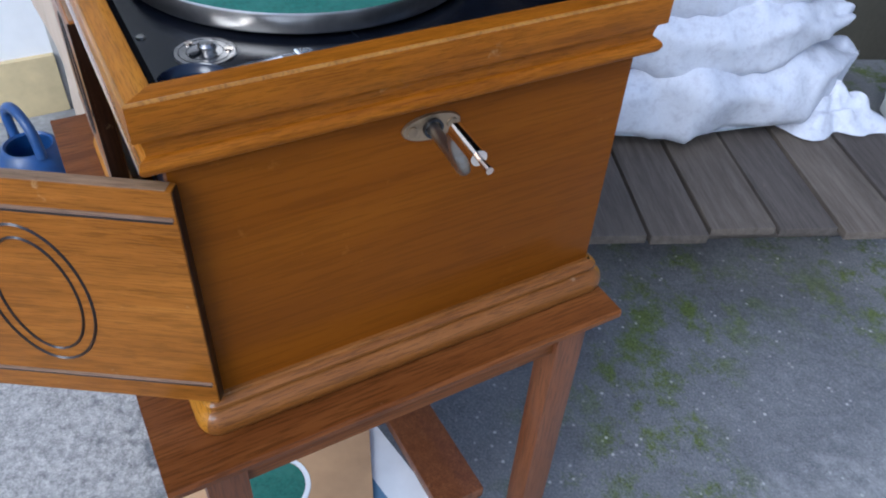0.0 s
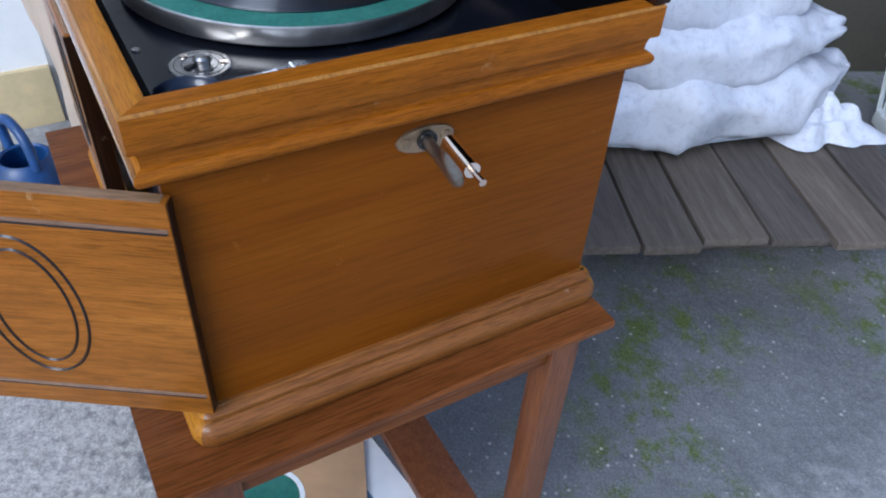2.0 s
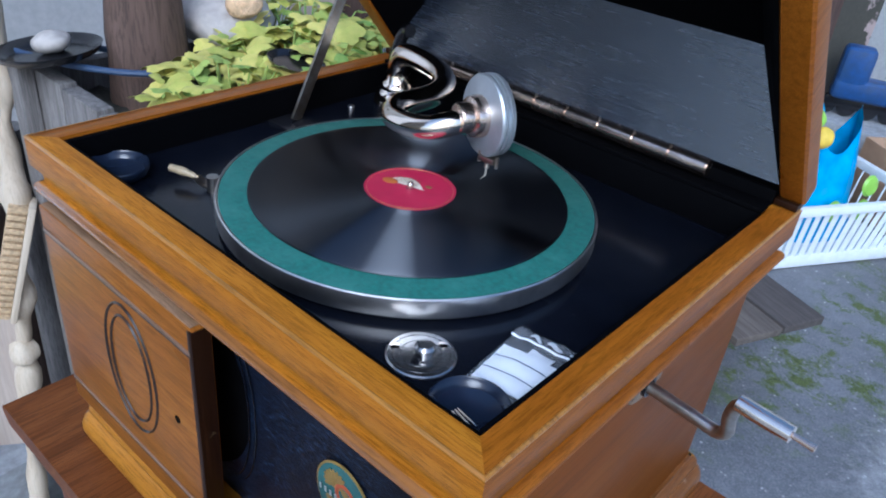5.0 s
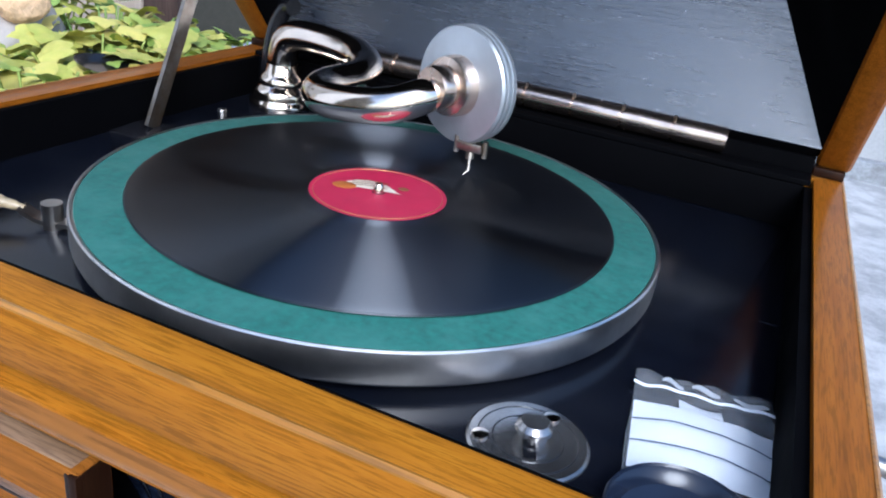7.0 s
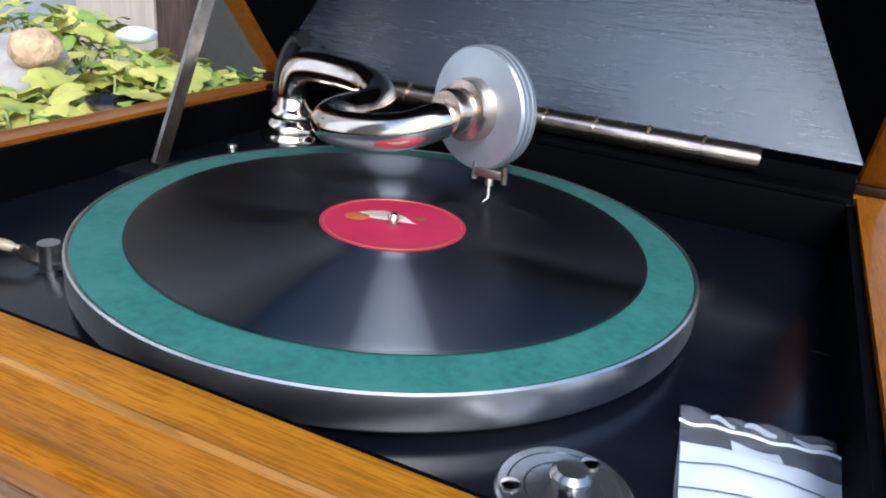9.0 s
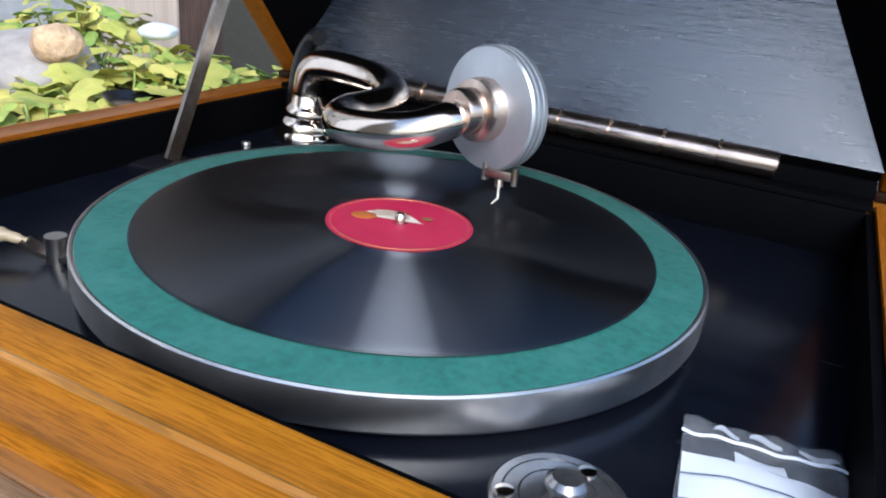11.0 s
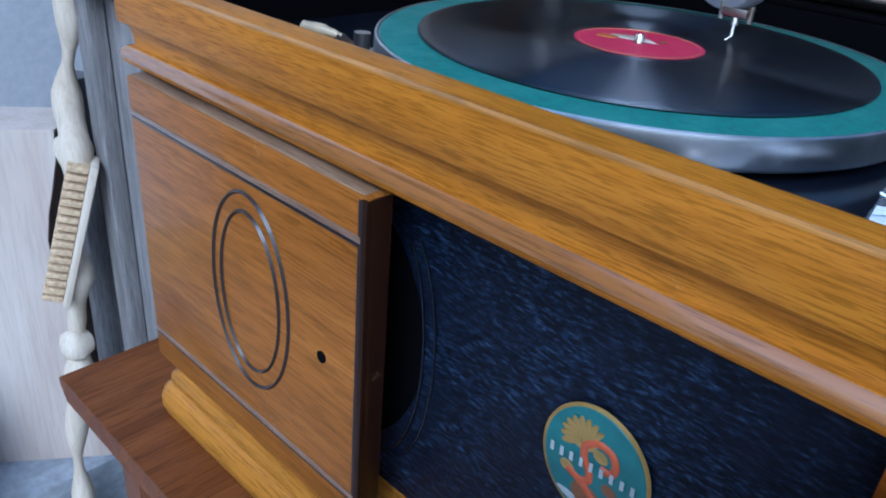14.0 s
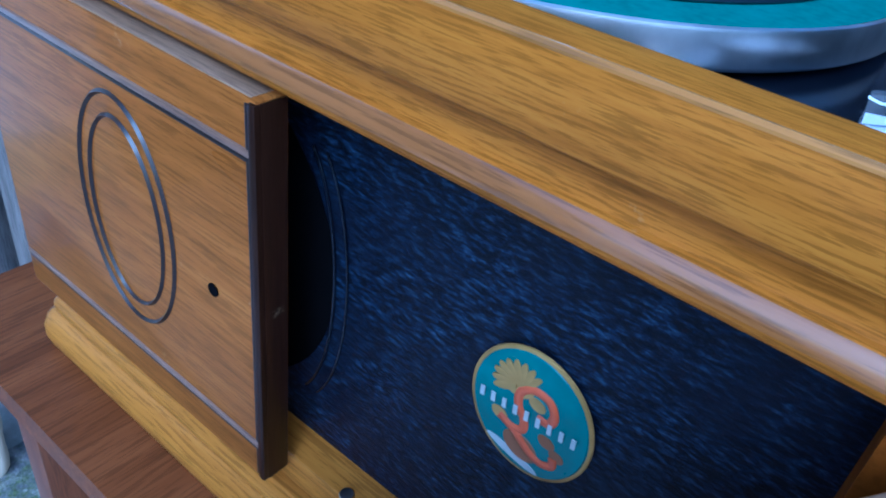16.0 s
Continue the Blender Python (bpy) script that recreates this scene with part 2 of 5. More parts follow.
REDORANGE = plain("orange_red_enamel", (0.5, 0.1, 0.03), 0.3, 0, 0.2, 60)
GOLD = plain("gold_print", (0.42, 0.27, 0.07), 0.35, 0.4, 0.2, 60)
WHITEPRINT = plain("pale_print", (0.46, 0.48, 0.46), 0.4, 0, 0.1)
SACK = plain("white_woven_sack", (0.53, 0.55, 0.62), 0.55, 0, 0.06, 300, 0.1, 0.0008, dirt=(0.43, 0.44, 0.51))
HOSE = plain("slate_blue_hose", (0.035, 0.06, 0.12), 0.4, 0, 0.2, 40)
BLUE = plain("dark_blue_plastic", (0.016, 0.06, 0.2), 0.38, 0, 0.2, 40, dirt=(0.03, 0.06, 0.14))
WHITE_PL = plain("white_plastic", (0.72, 0.76, 0.78), 0.4, 0, 0.06, 30)
BAG_BLUE = plain("bright_blue_film", (0.02, 0.3, 0.62), 0.35, 0, 0.2, 25, 0.3, 0.004)
BAG_GREEN = plain("lime_green_film", (0.3, 0.55, 0.06), 0.4)
TOY_RED = plain("coral_red_cloth", (0.65, 0.07, 0.06), 0.7)
TOY_YEL = plain("yellow_cloth", (0.7, 0.5, 0.05), 0.7)
CARD = plain("brown_cardboard", (0.4, 0.26, 0.16), 0.8, 0, 0.08, 40)
PAPER = plain("white_paper", (0.75, 0.77, 0.8), 0.8, 0, 0.05)
PAPERBLUE = plain("slate_blue_paper", (0.12, 0.22, 0.34), 0.8, 0, 0.1)
KRAFT = plain("kraft_paper_sleeve", (0.48, 0.3, 0.16), 0.8, 0, 0.08, 40)
STONE = plain("pale_stone", (0.4, 0.36, 0.32), 0.85, 0, 0.25, 40, 0.4, 0.004)
CREAMSTONE = plain("cream_broken_stone", (0.62, 0.42, 0.24), 0.9, 0, 0.35, 90, 0.9, 0.006)
SOIL = plain("dark_pond_soil", (0.03, 0.028, 0.022), 0.6, 0, 0.5, 60, 0.6, 0.006)
BRISTLE = plain("natural_bristle", (0.5, 0.36, 0.2), 0.8, 0, 0.3, 200, 0.5, 0.002)


def ground_material():
    m, nt, b = nodes_of("damp_asphalt")
    fine = tex(nt, scale=220, detail=3, coords="Object")
    mid = tex(nt, scale=26, detail=6, rough=0.7)
    broad = tex(nt, scale=2.2, detail=5, seed=2)
    c = ramp(nt, fine, [(0.3, (0.03, 0.032, 0.036)), (0.52, (0.12, 0.125, 0.135)), (0.72, (0.3, 0.31, 0.32))])
    c = mix(nt, 0.45, c, ramp(nt, mid, [(0.3, (0.085, 0.088, 0.095)), (0.7, (0.21, 0.215, 0.225))]))
    c = mix(nt, 0.35, c, ramp(nt, broad, [(0.35, (0.06, 0.06, 0.063)), (0.65, (0.27, 0.275, 0.29))]))
    moss_zone = ramp(nt, tex(nt, scale=1.7, detail=2, seed=4.4), [(0.42, (0, 0, 0)), (0.52, (1, 1, 1))])
    moss = ramp(nt, tex(nt, scale=14, detail=7, rough=0.75, seed=9), [(0.49, (0, 0, 0)), (0.6, (1, 1, 1))])
    mm = mix(nt, 1.0, moss_zone, moss, "MULTIPLY")
    c = mix(nt, mm, c, ramp(nt, fine, [(0.3, (0.035, 0.055, 0.012)), (0.7, (0.13, 0.16, 0.04))]))
    chips = ramp(nt, tex(nt, "Voronoi", scale=46), [(0.06, (0.75, 0.75, 0.75)), (0.2, (0, 0, 0))])
    few = ramp(nt, tex(nt, scale=17, detail=2, seed=6), [(0.45, (0, 0, 0)), (0.62, (1, 1, 1))])
    c = mix(nt, mix(nt, 1.0, chips, few, "MULTIPLY"), c, (0.62, 0.61, 0.58))
    tc = nt.nodes.new("ShaderNodeTexCoord")
    dot = nt.nodes.new("ShaderNodeVectorMath")
    dot.operation = "DOT_PRODUCT"
    dot.inputs[1].default_value = (0.98, -0.03, 0)
    nt.links.new(tc.outputs["Object"], dot.inputs[0])
    add = nt.nodes.new("ShaderNodeMath")
    add.operation = "MULTIPLY_ADD"
    nt.links.new(mid, add.inputs[0])
    add.inputs[1].default_value = 0.35
    nt.links.new(dot.outputs["Value"], add.inputs[2])
    zone = ramp(nt, add.outputs[0], [(0.2, (0, 0, 0)), (0.5, (1, 1, 1))])
    pale = mix(nt, 0.5, ramp(nt, fine, [(0.3, (0.22, 0.225, 0.23)), (0.7, (0.4, 0.4, 0.4))]),
               ramp(nt, tex(nt, scale=5, detail=7, rough=0.65, seed=12), [(0.42, (0.34, 0.335, 0.33)), (0.6, (0.78, 0.77, 0.75))]))
    c = mix(nt, zone, c, pale)
    sep = nt.nodes.new("ShaderNodeSeparateXYZ")
    nt.links.new(tc.outputs["Object"], sep.inputs[0])
    front = nt.nodes.new("ShaderNodeMath")
    front.operation = "MULTIPLY_ADD"
    nt.links.new(sep.outputs[1], front.inputs[0])
    front.inputs[1].default_value = -1.0
    nt.links.new(mid, front.inputs[2])
    grit = mix(nt, 0.6, ramp(nt, tex(nt, "Voronoi", scale=210), [(0.15, (0.52, 0.5, 0.47)), (0.5, (0.32, 0.31, 0.3)), (0.85, (0.16, 0.16, 0.16))]),
               ramp(nt, tex(nt, scale=70, detail=7, rough=0.75, seed=15), [(0.35, (0.16, 0.155, 0.15)), (0.65, (0.62, 0.6, 0.57))]))
    c = mix(nt, ramp(nt, front.outputs[0], [(0.42, (0, 0, 0)), (0.6, (1, 1, 1))]), c, grit)
    nt.links.new(c, b.inputs["Base Color"])
    nt.links.new(ramp(nt, broad, [(0.35, (0.45,) * 3), (0.6, (0.85,) * 3)]), b.inputs["Roughness"])
    bump(nt, b, mid, 0.8, 0.008)
    return m


def plaster(name, paint, under, patch=0.56, scale=3.0):
    """Old paint that has flaked off a paler coat."""
    m, nt, b = nodes_of(name)
    n = tex(nt, scale=scale, detail=7, rough=0.6)
    f = ramp(nt, n, [(patch, (0, 0, 0)), (patch + 0.015, (1, 1, 1))])
    fine = tex(nt, scale=60, detail=5)
    soft = tex(nt, scale=1.5, detail=4, seed=3)
    pc = mix(nt, 0.5, ramp(nt, fine, [(0.3, tuple(v * 0.8 for v in paint)), (0.7, tuple(v * 1.15 for v in paint))]),
             ramp(nt, soft, [(0.35, tuple(v * 0.75 for v in paint)), (0.65, tuple(v * 1.2 for v in paint))]))
    nt.links.new(mix(nt, f, pc, under), b.inputs["Base Color"])
    b.inputs["Roughness"].default_value = 0.9
    bump(nt, b, f, 0.6, 0.004)
    return m


def record_material():
    """Black shellac: the fine grooves spread reflections outwards and hardly along themselves."""
    m, nt, b = nodes_of("black_shellac_grooves")
    b.inputs["Base Color"].default_value = (0.0012, 0.0012, 0.0016, 1)
    b.inputs["Roughness"].default_value = 0.3
    b.inputs["Specular IOR Level"].default_value = 0.04
    tg = nt.nodes.new("ShaderNodeTangent")
    tg.direction_type, tg.axis = "RADIAL", "Z"
    gl = nt.nodes.new("ShaderNodeBsdfAnisotropic")
    gl.distribution = "BECKMANN"
    gl.inputs["Color"].default_value = (0.085, 0.09, 0.1, 1)
    gl.inputs["Roughness"].default_value = 0.4
    gl.inputs["Anisotropy"].default_value = 0.85
    nt.links.new(tg.outputs[0], gl.inputs["Tangent"])
    add = nt.nodes.new("ShaderNodeAddShader")
    nt.links.new(b.outputs[0], add.inputs[0])
    nt.links.new(gl.outputs[0], add.inputs[1])
    nt.links.new(add.outputs[0], nt.nodes["Material Output"].inputs["Surface"])
    return m


def leaf_material(name, a, c):
    m, nt, b = nodes_of(name)
    geo = nt.nodes.new("ShaderNodeNewGeometry")
    col = ramp(nt, geo.outputs["Random Per Island"], [(0.0, a), (1.0, c)])
    nt.links.new(mix(nt, 0.35, col, ramp(nt, tex(nt, scale=90, detail=3), [(0.3, a), (0.7, c)])), b.inputs["Base Color"])
    b.inputs["Roughness"].default_value = 0.55
    b.inputs["Transmission Weight"].default_value = 0.0
    b.inputs["Subsurface Weight"].default_value = 0.15
    b.inputs["Subsurface Radius"].default_value = (0.01, 0.01, 0.004)
    return m


def film_material(name, alpha):
    m, nt, b = nodes_of(name)
    b.inputs["Base Color"].default_value = (0.9, 0.93, 0.95, 1)
    b.inputs["Roughness"].default_value = 0.1
    b.inputs["Alpha"].default_value = alpha
    b.inputs["IOR"].default_value = 1.5
    bump(nt, b, tex(nt, scale=45, detail=4), 0.8, 0.004)
    return m


for m_ in (PALLET, GREYWOOD):
    nt_ = m_.node_tree
    b_ = nt_.nodes["Principled BSDF"]
    info_ = nt_.nodes.new("ShaderNodeObjectInfo")
    tint_ = ramp(nt_, info_.outputs["Random"], [(0.0, (0.72, 0.72, 0.74)), (0.5, (0.9, 0.87, 0.84)), (1.0, (1.15, 1.1, 1.02))])
    nt_.links.new(mix(nt_, 1.0, b_.inputs["Base Color"].links[0].from_socket, tint_, "MULTIPLY"), b_.inputs["Base Color"])
GROUND = ground_material()
WALL_OLIVE = plaster("flaking_olive_plaster", (0.065, 0.06, 0.044), (0.4, 0.31, 0.28), 0.625, 3.2)
WALL_GREY = plaster("flaking_grey_plaster", (0.45, 0.44, 0.42), (0.16, 0.14, 0.11), 0.6, 3.0)
WALL_WHITE = plaster("flaking_white_wall", (0.37, 0.37, 0.365), (0.35, 0.35, 0.35), 0.6, 3.0)
DOOR_WHITE = plain("glossy_white_paint", (0.88, 0.88, 0.88), 0.4, 0, 0.03, 20)
PLINTH_YEL = plain("pale_yellow_plinth", (0.62, 0.5, 0.28), 0.8, 0, 0.1, 20)
CONCRETE = plain("pale_concrete_slab", (0.3, 0.31, 0.32), 0.8, 0, 0.2, 60, 0.3, 0.002, dirt=(0.2, 0.2, 0.2))
RECORD = record_material()
LEAF_Y = leaf_material("yellow_green_leaf", (0.36, 0.4, 0.06), (0.68, 0.58, 0.15))
LEAF_G = leaf_material("fresh_green_leaf", (0.15, 0.28, 0.05), (0.46, 0.5, 0.1))
FILM = film_material("clear_plastic_film", 0.14)
FILM_WHITE = film_material("highlit_plastic_creases", 0.6)


# ---- mesh helpers ----
def mesh_of(bm, name, smooth=None):
    me = bpy.data.meshes.new(name)
    bmesh.ops.recalc_face_normals(bm, faces=bm.faces)
    bm.to_mesh(me)
    bm.free()
    if smooth is not None:
        me.polygons.foreach_set("use_smooth", [True] * len(me.polygons))
        me.update()
        me.set_sharp_from_angle(angle=radians(smooth))
    return me


def part(name, bm, material, parent=None, label="", smooth=35, at=None):
    ob = new(name, mesh_of(bm, name, smooth))
    ob.data.materials.append(material)
    if parent is not None:
        ob.parent = parent
    if at is not None:
        ob.matrix_basis = at
    return tagged(ob, label)


def thing(name, label, category, at=None, group="", kind=""):
    ob = new(name)
    ob.empty_display_size = 0.05
    if at is not None:
        ob.matrix_basis = at
    return tagged(ob, label, category, group, kind)


def setting(name, bm, material, label, category, smooth=35):
    return tagged(part(name, bm, material, None, "", smooth), label, category, "", "structure")


def box(lo, hi, bevel=0.0, seg=2, bm=None, m=None):
    own = bmesh.new()
    bmesh.ops.create_cube(own, size=1)
    for v in own.verts:
        v.co = Vector([(a + b) / 2 + c * (b - a) for a, b, c in zip(lo, hi, v.co)])
    if bevel:
        bmesh.ops.bevel(own, geom=own.edges[:], offset=bevel, segments=seg, profile=0.6, affect="EDGES")
    if m is not None:
        own.transform(m)
    if bm is None:
        return own
    return join(bm, own)


def join(bm, other):
    me = bpy.data.meshes.new("tmp")
    other.to_mesh(me)
    other.free()
    bm.from_mesh(me)
    bpy.data.meshes.remove(me)
    return bm


def lathe(profile, seg=48, bm=None, m=None, closed=False):
    """Turn (radius, height) pairs round z."""
    own = bmesh.new()
    rings = []
    for r, z in profile:
        if r < 1e-6:
            rings.append([own.verts.new((0, 0, z))])
        else:
            rings.append([own.verts.new((r * math.cos(2 * math.pi * i / seg), r * math.sin(2 * math.pi * i / seg), z)) for i in range(seg)])
    for a, b in zip(rings, rings[1:] + ([rings[0]] if closed else [])):
        for i in range(seg):
            j = (i + 1) % seg
            q = [a[0]] if len(a) == 1 else [a[i], a[j]]
            q += [b[0]] if len(b) == 1 else [b[j], b[i]]
            if len(q) > 2:
                own.faces.new(q)
    if m is not None:
        own.transform(m)
    return own if bm is None else join(bm, own)


def smooth_path(points, n=6):
    pts = [Vector(p) for p in points]
    out = []
    for i in range(len(pts) - 1):
        p0, p1, p2, p3 = pts[max(i - 1, 0)], pts[i], pts[i + 1], pts[min(i + 2, len(pts) - 1)]
        for k in range(n):
            t = k / n
            out.append(0.5 * ((2 * p1) + (p2 - p0) * t + (2 * p0 - 5 * p1 + 4 * p2 - p3) * t * t + (3 * p1 - p0 - 3 * p2 + p3) * t ** 3))
    return out + [pts[-1]]


def tube(path, radius, seg=16, bm=None, flat=None, caps=True):
    """A round (or flat: width, thickness) bar along a path; radius a number or a list."""
    own = bmesh.new()
    path = [Vector(p) for p in path]
    rings, up = [], None
    for i, p in enumerate(path):
        d = (path[min(i + 1, len(path) - 1)] - path[max(i - 1, 0)]).normalized()
        if up is None:
            up = d.orthogonal().normalized() if abs(d.z) > 0.9 else (Vector((0, 0, 1)) - d * d.z).normalized()
        up = (up - d * up.dot(d)).normalized()
        side = d.cross(up)
        r = radius[i] if isinstance(radius, (list, tuple)) else radius
        if flat:
            w, h = flat
            rings.append([own.verts.new(p + side * a * w / 2 + up * b * h / 2) for a, b in ((-1, -1), (1, -1), (1, 1), (-1, 1))])
        else:
            rings.append([own.verts.new(p + (side * math.cos(2 * math.pi * k / seg) + up * math.sin(2 * math.pi * k / seg)) * r) for k in range(seg)])
    n = len(rings[0])
    for a, b in zip(rings, rings[1:]):
        for k in range(n):
            own.faces.new((a[k], a[(k + 1) % n], b[(k + 1) % n], b[k]))
    if caps:
        own.faces.new(rings[0][::-1])
        own.faces.new(rings[-1])
    return own if bm is None else join(bm, own)


def prism(profile, corners_out, m=None):
    """A moulding: a closed profile of (inset, height) swept between two mitred ends.
    corners_out: for each end a function from inset to the point in plan."""
    own = bmesh.new()
    rings = []
    for c in corners_out:
        rings.append([own.verts.new((*c(i), h)) for i, h in profile])
    n = len(profile)
    for k in range(n):
        own.faces.new((rings[0][k], rings[0][(k + 1) % n], rings[1][(k + 1) % n], rings[1][k]))
    own.faces.new(rings[0][::-1])
    own.faces.new(rings[1])
    return own


def sheet(nx, ny, f, bm=None):
    own = bmesh.new()
    g = [[own.verts.new(f(i / nx, j / ny)) for j in range(ny + 1)] for i in range(nx + 1)]
    for i in range(nx):
        for j in range(ny):
            own.faces.new((g[i][j], g[i + 1][j], g[i + 1][j + 1], g[i][j + 1]))
    return own if bm is None else join(bm, own)


def ring_groove(cx, cz, a, b, width, y, seg=64, depth=0.0015):
    """A flat raised oval band in the x-z plane at depth y, facing -y."""
    own = bmesh.new()
    for da, dy in ((0, 0),):
        inner = [own.verts.new((cx + (a - width / 2) * math.cos(2 * math.pi * i / seg), y, cz + (b - width / 2) * math.sin(2 * math.pi * i / seg))) for i in range(seg)]
        mid = [own.verts.new((cx + a * math.cos(2 * math.pi * i / seg), y - depth, cz + b * math.sin(2 * math.pi * i / seg))) for i in range(seg)]
        outer = [own.verts.new((cx + (a + width / 2) * math.cos(2 * math.pi * i / seg), y, cz + (b + width / 2) * math.sin(2 * math.pi * i / seg))) for i in range(seg)]
        for i in range(seg):
            j = (i + 1) % seg
            own.faces.new((inner[i], inner[j], mid[j], mid[i]))
            own.faces.new((mid[i], mid[j], outer[j], outer[i]))
    return own


# ---- ground and walls ----
def wavy(x, y):
    return 0.012 * noise.noise(Vector((x * 1.1, y * 1.1, 0))) * min(1.0, max(0.0, (abs(x) + abs(y) - 0.9)))


bm = sheet(90, 90, lambda u, v: (lambda x, y: (x, y, -0.004 + wavy(x, y) * 0.6))(
    math.copysign(abs(2 * u - 1) ** 3 * 60, 2 * u - 1) + 0.0, math.copysign(abs(2 * v - 1) ** 3 * 60, 2 * v - 1) + 0.6))
setting("ground", bm, GROUND, "damp grey asphalt yard with moss and stone chips", "ground")

PU, PV = Vector((0.404, 0.915, 0)), Vector((-0.915, 0.404, 0))   # along and into the pallet
PO = Vector((-0.394, 0.961, 0))
YARD = Matrix(((PU.x, PV.x, 0, PO.x), (PU.y, PV.y, 0, PO.y), (0, 0, 1, 0), (0, 0, 0, 1)))

bm = box((-1.6, 1.12, -0.05), (2.05, 1.3, 3.0), 0.004)
bm.transform(YARD)
north = setting("wall_north", bm, WALL_OLIVE, "dark olive plaster wall with flaking paint", "wall")
for (s0, z0), (s1, z1) in (((1.26, 0.66), (1.56, 0.6)), ((1.35, 0.53), (1.49, 0.71))):
    part("chalk_stroke", tube([(s0, 1.1195, z0), ((s0 + s1) / 2, 1.1195, (z0 + z1) / 2 + 0.006), (s1, 1.1195, z1)], 0, flat=(0.002, 0.013)), PAPER, north, at=YARD)
setting("step", box((-0.95, 2.95, -0.02), (-0.05, 3.35, 0.23), 0.006), CONCRETE, "low concrete step beside the wall", "step")
setting("kerb", box((-3.0, 4.2, -0.02), (6.0, 4.3, 0.1), 0.008), CONCRETE, "grey concrete kerb along the far wall", "kerb")
setting("wall_far", box((-3.0, 4.3, -0.05), (6.0, 4.5, 3.2)), WALL_WHITE, "old whitewashed wall with flaking paint", "wall")
setting("wall_west", box((-1.7, 0.0, -0.05), (-1.5, 2.6, 3.0)), WALL_GREY, "grey plaster wall with flaking patches", "wall")
# Unseen wall, added so that the lid lining mirrors something dark.
setting("unseen_wall_west_south", box((-1.7, -4.0, -0.05), (-1.5, -0.75, 3.0)), WALL_OLIVE, "unseen dark wall added to darken the lid reflection", "wall")
setting("wall_west_white", box((-1.7, -0.75, 0.27), (-1.5, 0.0, 3.0)), DOOR_WHITE, "bright white painted wall", "wall")
setting("baseboard", box((-1.71, -0.75, -0.05), (-1.485, 0.0, 0.27), 0.004), PLINTH_YEL, "pale yellow painted wall plinth", "plinth")


# ---- gramophone ----
W, D, TOP, DECK, TZ = 0.474, 0.409, 0.952, 0.920, 0.632
gram = thing("gramophone", "honey oak table gramophone with open lid and door", "gramophone", pose(0, 0, 0))


def corner(ix, iy):
    """The plan corner at the right (ix=1) or left, front (iy=0) or back, for an inset."""
    return lambda i: ((-i) if ix else (-W + i), i if not iy else D - i)


def ring_of_mouldings(profile, names, mats):
    for (a, b), name, mat in zip((((0, 0), (1, 0)), ((1, 0), (1, 1)), ((1, 1), (0, 1)), ((0, 1), (0, 0))), names, mats):
        bm = prism(profile, (corner(*a), corner(*b)))
        part(name, bm, mat, gram, smooth=40)


CROWN = [(0.019, TOP), (0.0016, TOP), (0.0004, TOP - 0.0005), (0.0, TOP - 0.0018), (0.0, TOP - 0.0252), (0.0008, TOP - 0.0262), (0.004, TOP - 0.0268), (0.0052, TOP - 0.0295),
         (0.0062, TOP - 0.034), (0.0066, TOP - 0.0385), (0.0062, TOP - 0.0398), (0.0026, TOP - 0.0405), (0.0008, TOP - 0.0425), (0.0, TOP - 0.046), (0.0008, TOP - 0.0492), (0.003, TOP - 0.0515),
         (0.008, TOP - 0.052), (0.02, TOP - 0.052), (0.02, TOP - 0.03)]
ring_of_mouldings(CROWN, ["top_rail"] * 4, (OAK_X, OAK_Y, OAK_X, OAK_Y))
# Strip added over the bead; glossy front and back to bring out its highlight.
BEAD = [(0.0029, TOP - 0.0402), (0.0006, TOP - 0.0422), (-0.0003, TOP - 0.0448), (-0.0003, TOP - 0.0468), (0.0012, TOP - 0.0446)]
ring_of_mouldings(BEAD, ["bead_overlay"] * 4, (OAK_BEAD, OAK_Y, OAK_BEAD, OAK_Y))
# Pale strip on the top edge: rubbed oak plus its highlight line in colour.
ARRIS = [(0.0019, TOP + 0.0002), (0.001, TOP + 0.0003), (-0.0002, TOP - 0.0007), (-0.0002, TOP - 0.0016)]
ring_of_mouldings(ARRIS, ["rubbed_edge_highlight"] * 4, (OAK_RUB_HIGHLIGHT,) * 4)
FOOT = [(0.02, TZ), (0.003, TZ), (0.0, TZ + 0.003), (-0.002, TZ + 0.009), (-0.002, TZ + 0.015), (0.0, TZ + 0.0205), (0.004, TZ + 0.0245), (0.009, TZ + 0.026), (0.0093, TZ + 0.028), (0.0066, TZ + 0.029),
        (0.0064, TZ + 0.0325), (0.009, TZ + 0.0352), (0.0125, TZ + 0.036), (0.0135, TZ + 0.038), (0.022, TZ + 0.0385)]
RC = 0.014


def rounded(profile, ends):
    """A moulding between two rounded corners, mitred in the middle of each curve."""
    st = []
    for (ix, iy), angles in ends:
        cx, cy = (-RC if ix else -W + RC), (RC if not iy else D - RC)
        for a in angles:
            st.append(lambda i, cx=cx, cy=cy, a=a: (cx + (RC + 0.003 - i) * math.cos(radians(a)), cy + (RC + 0.003 - i) * math.sin(radians(a))))
    own = bmesh.new()
    rings = [[own.verts.new((*c(i), h)) for i, h in profile] for c in st]
    n = len(profile)
    for a, b in zip(rings, rings[1:]):
        for k in range(n):
            own.faces.new((a[k], a[(k + 1) % n], b[(k + 1) % n], b[k]))
    own.faces.new(rings[0][::-1])
    own.faces.new(rings[-1])
    return own


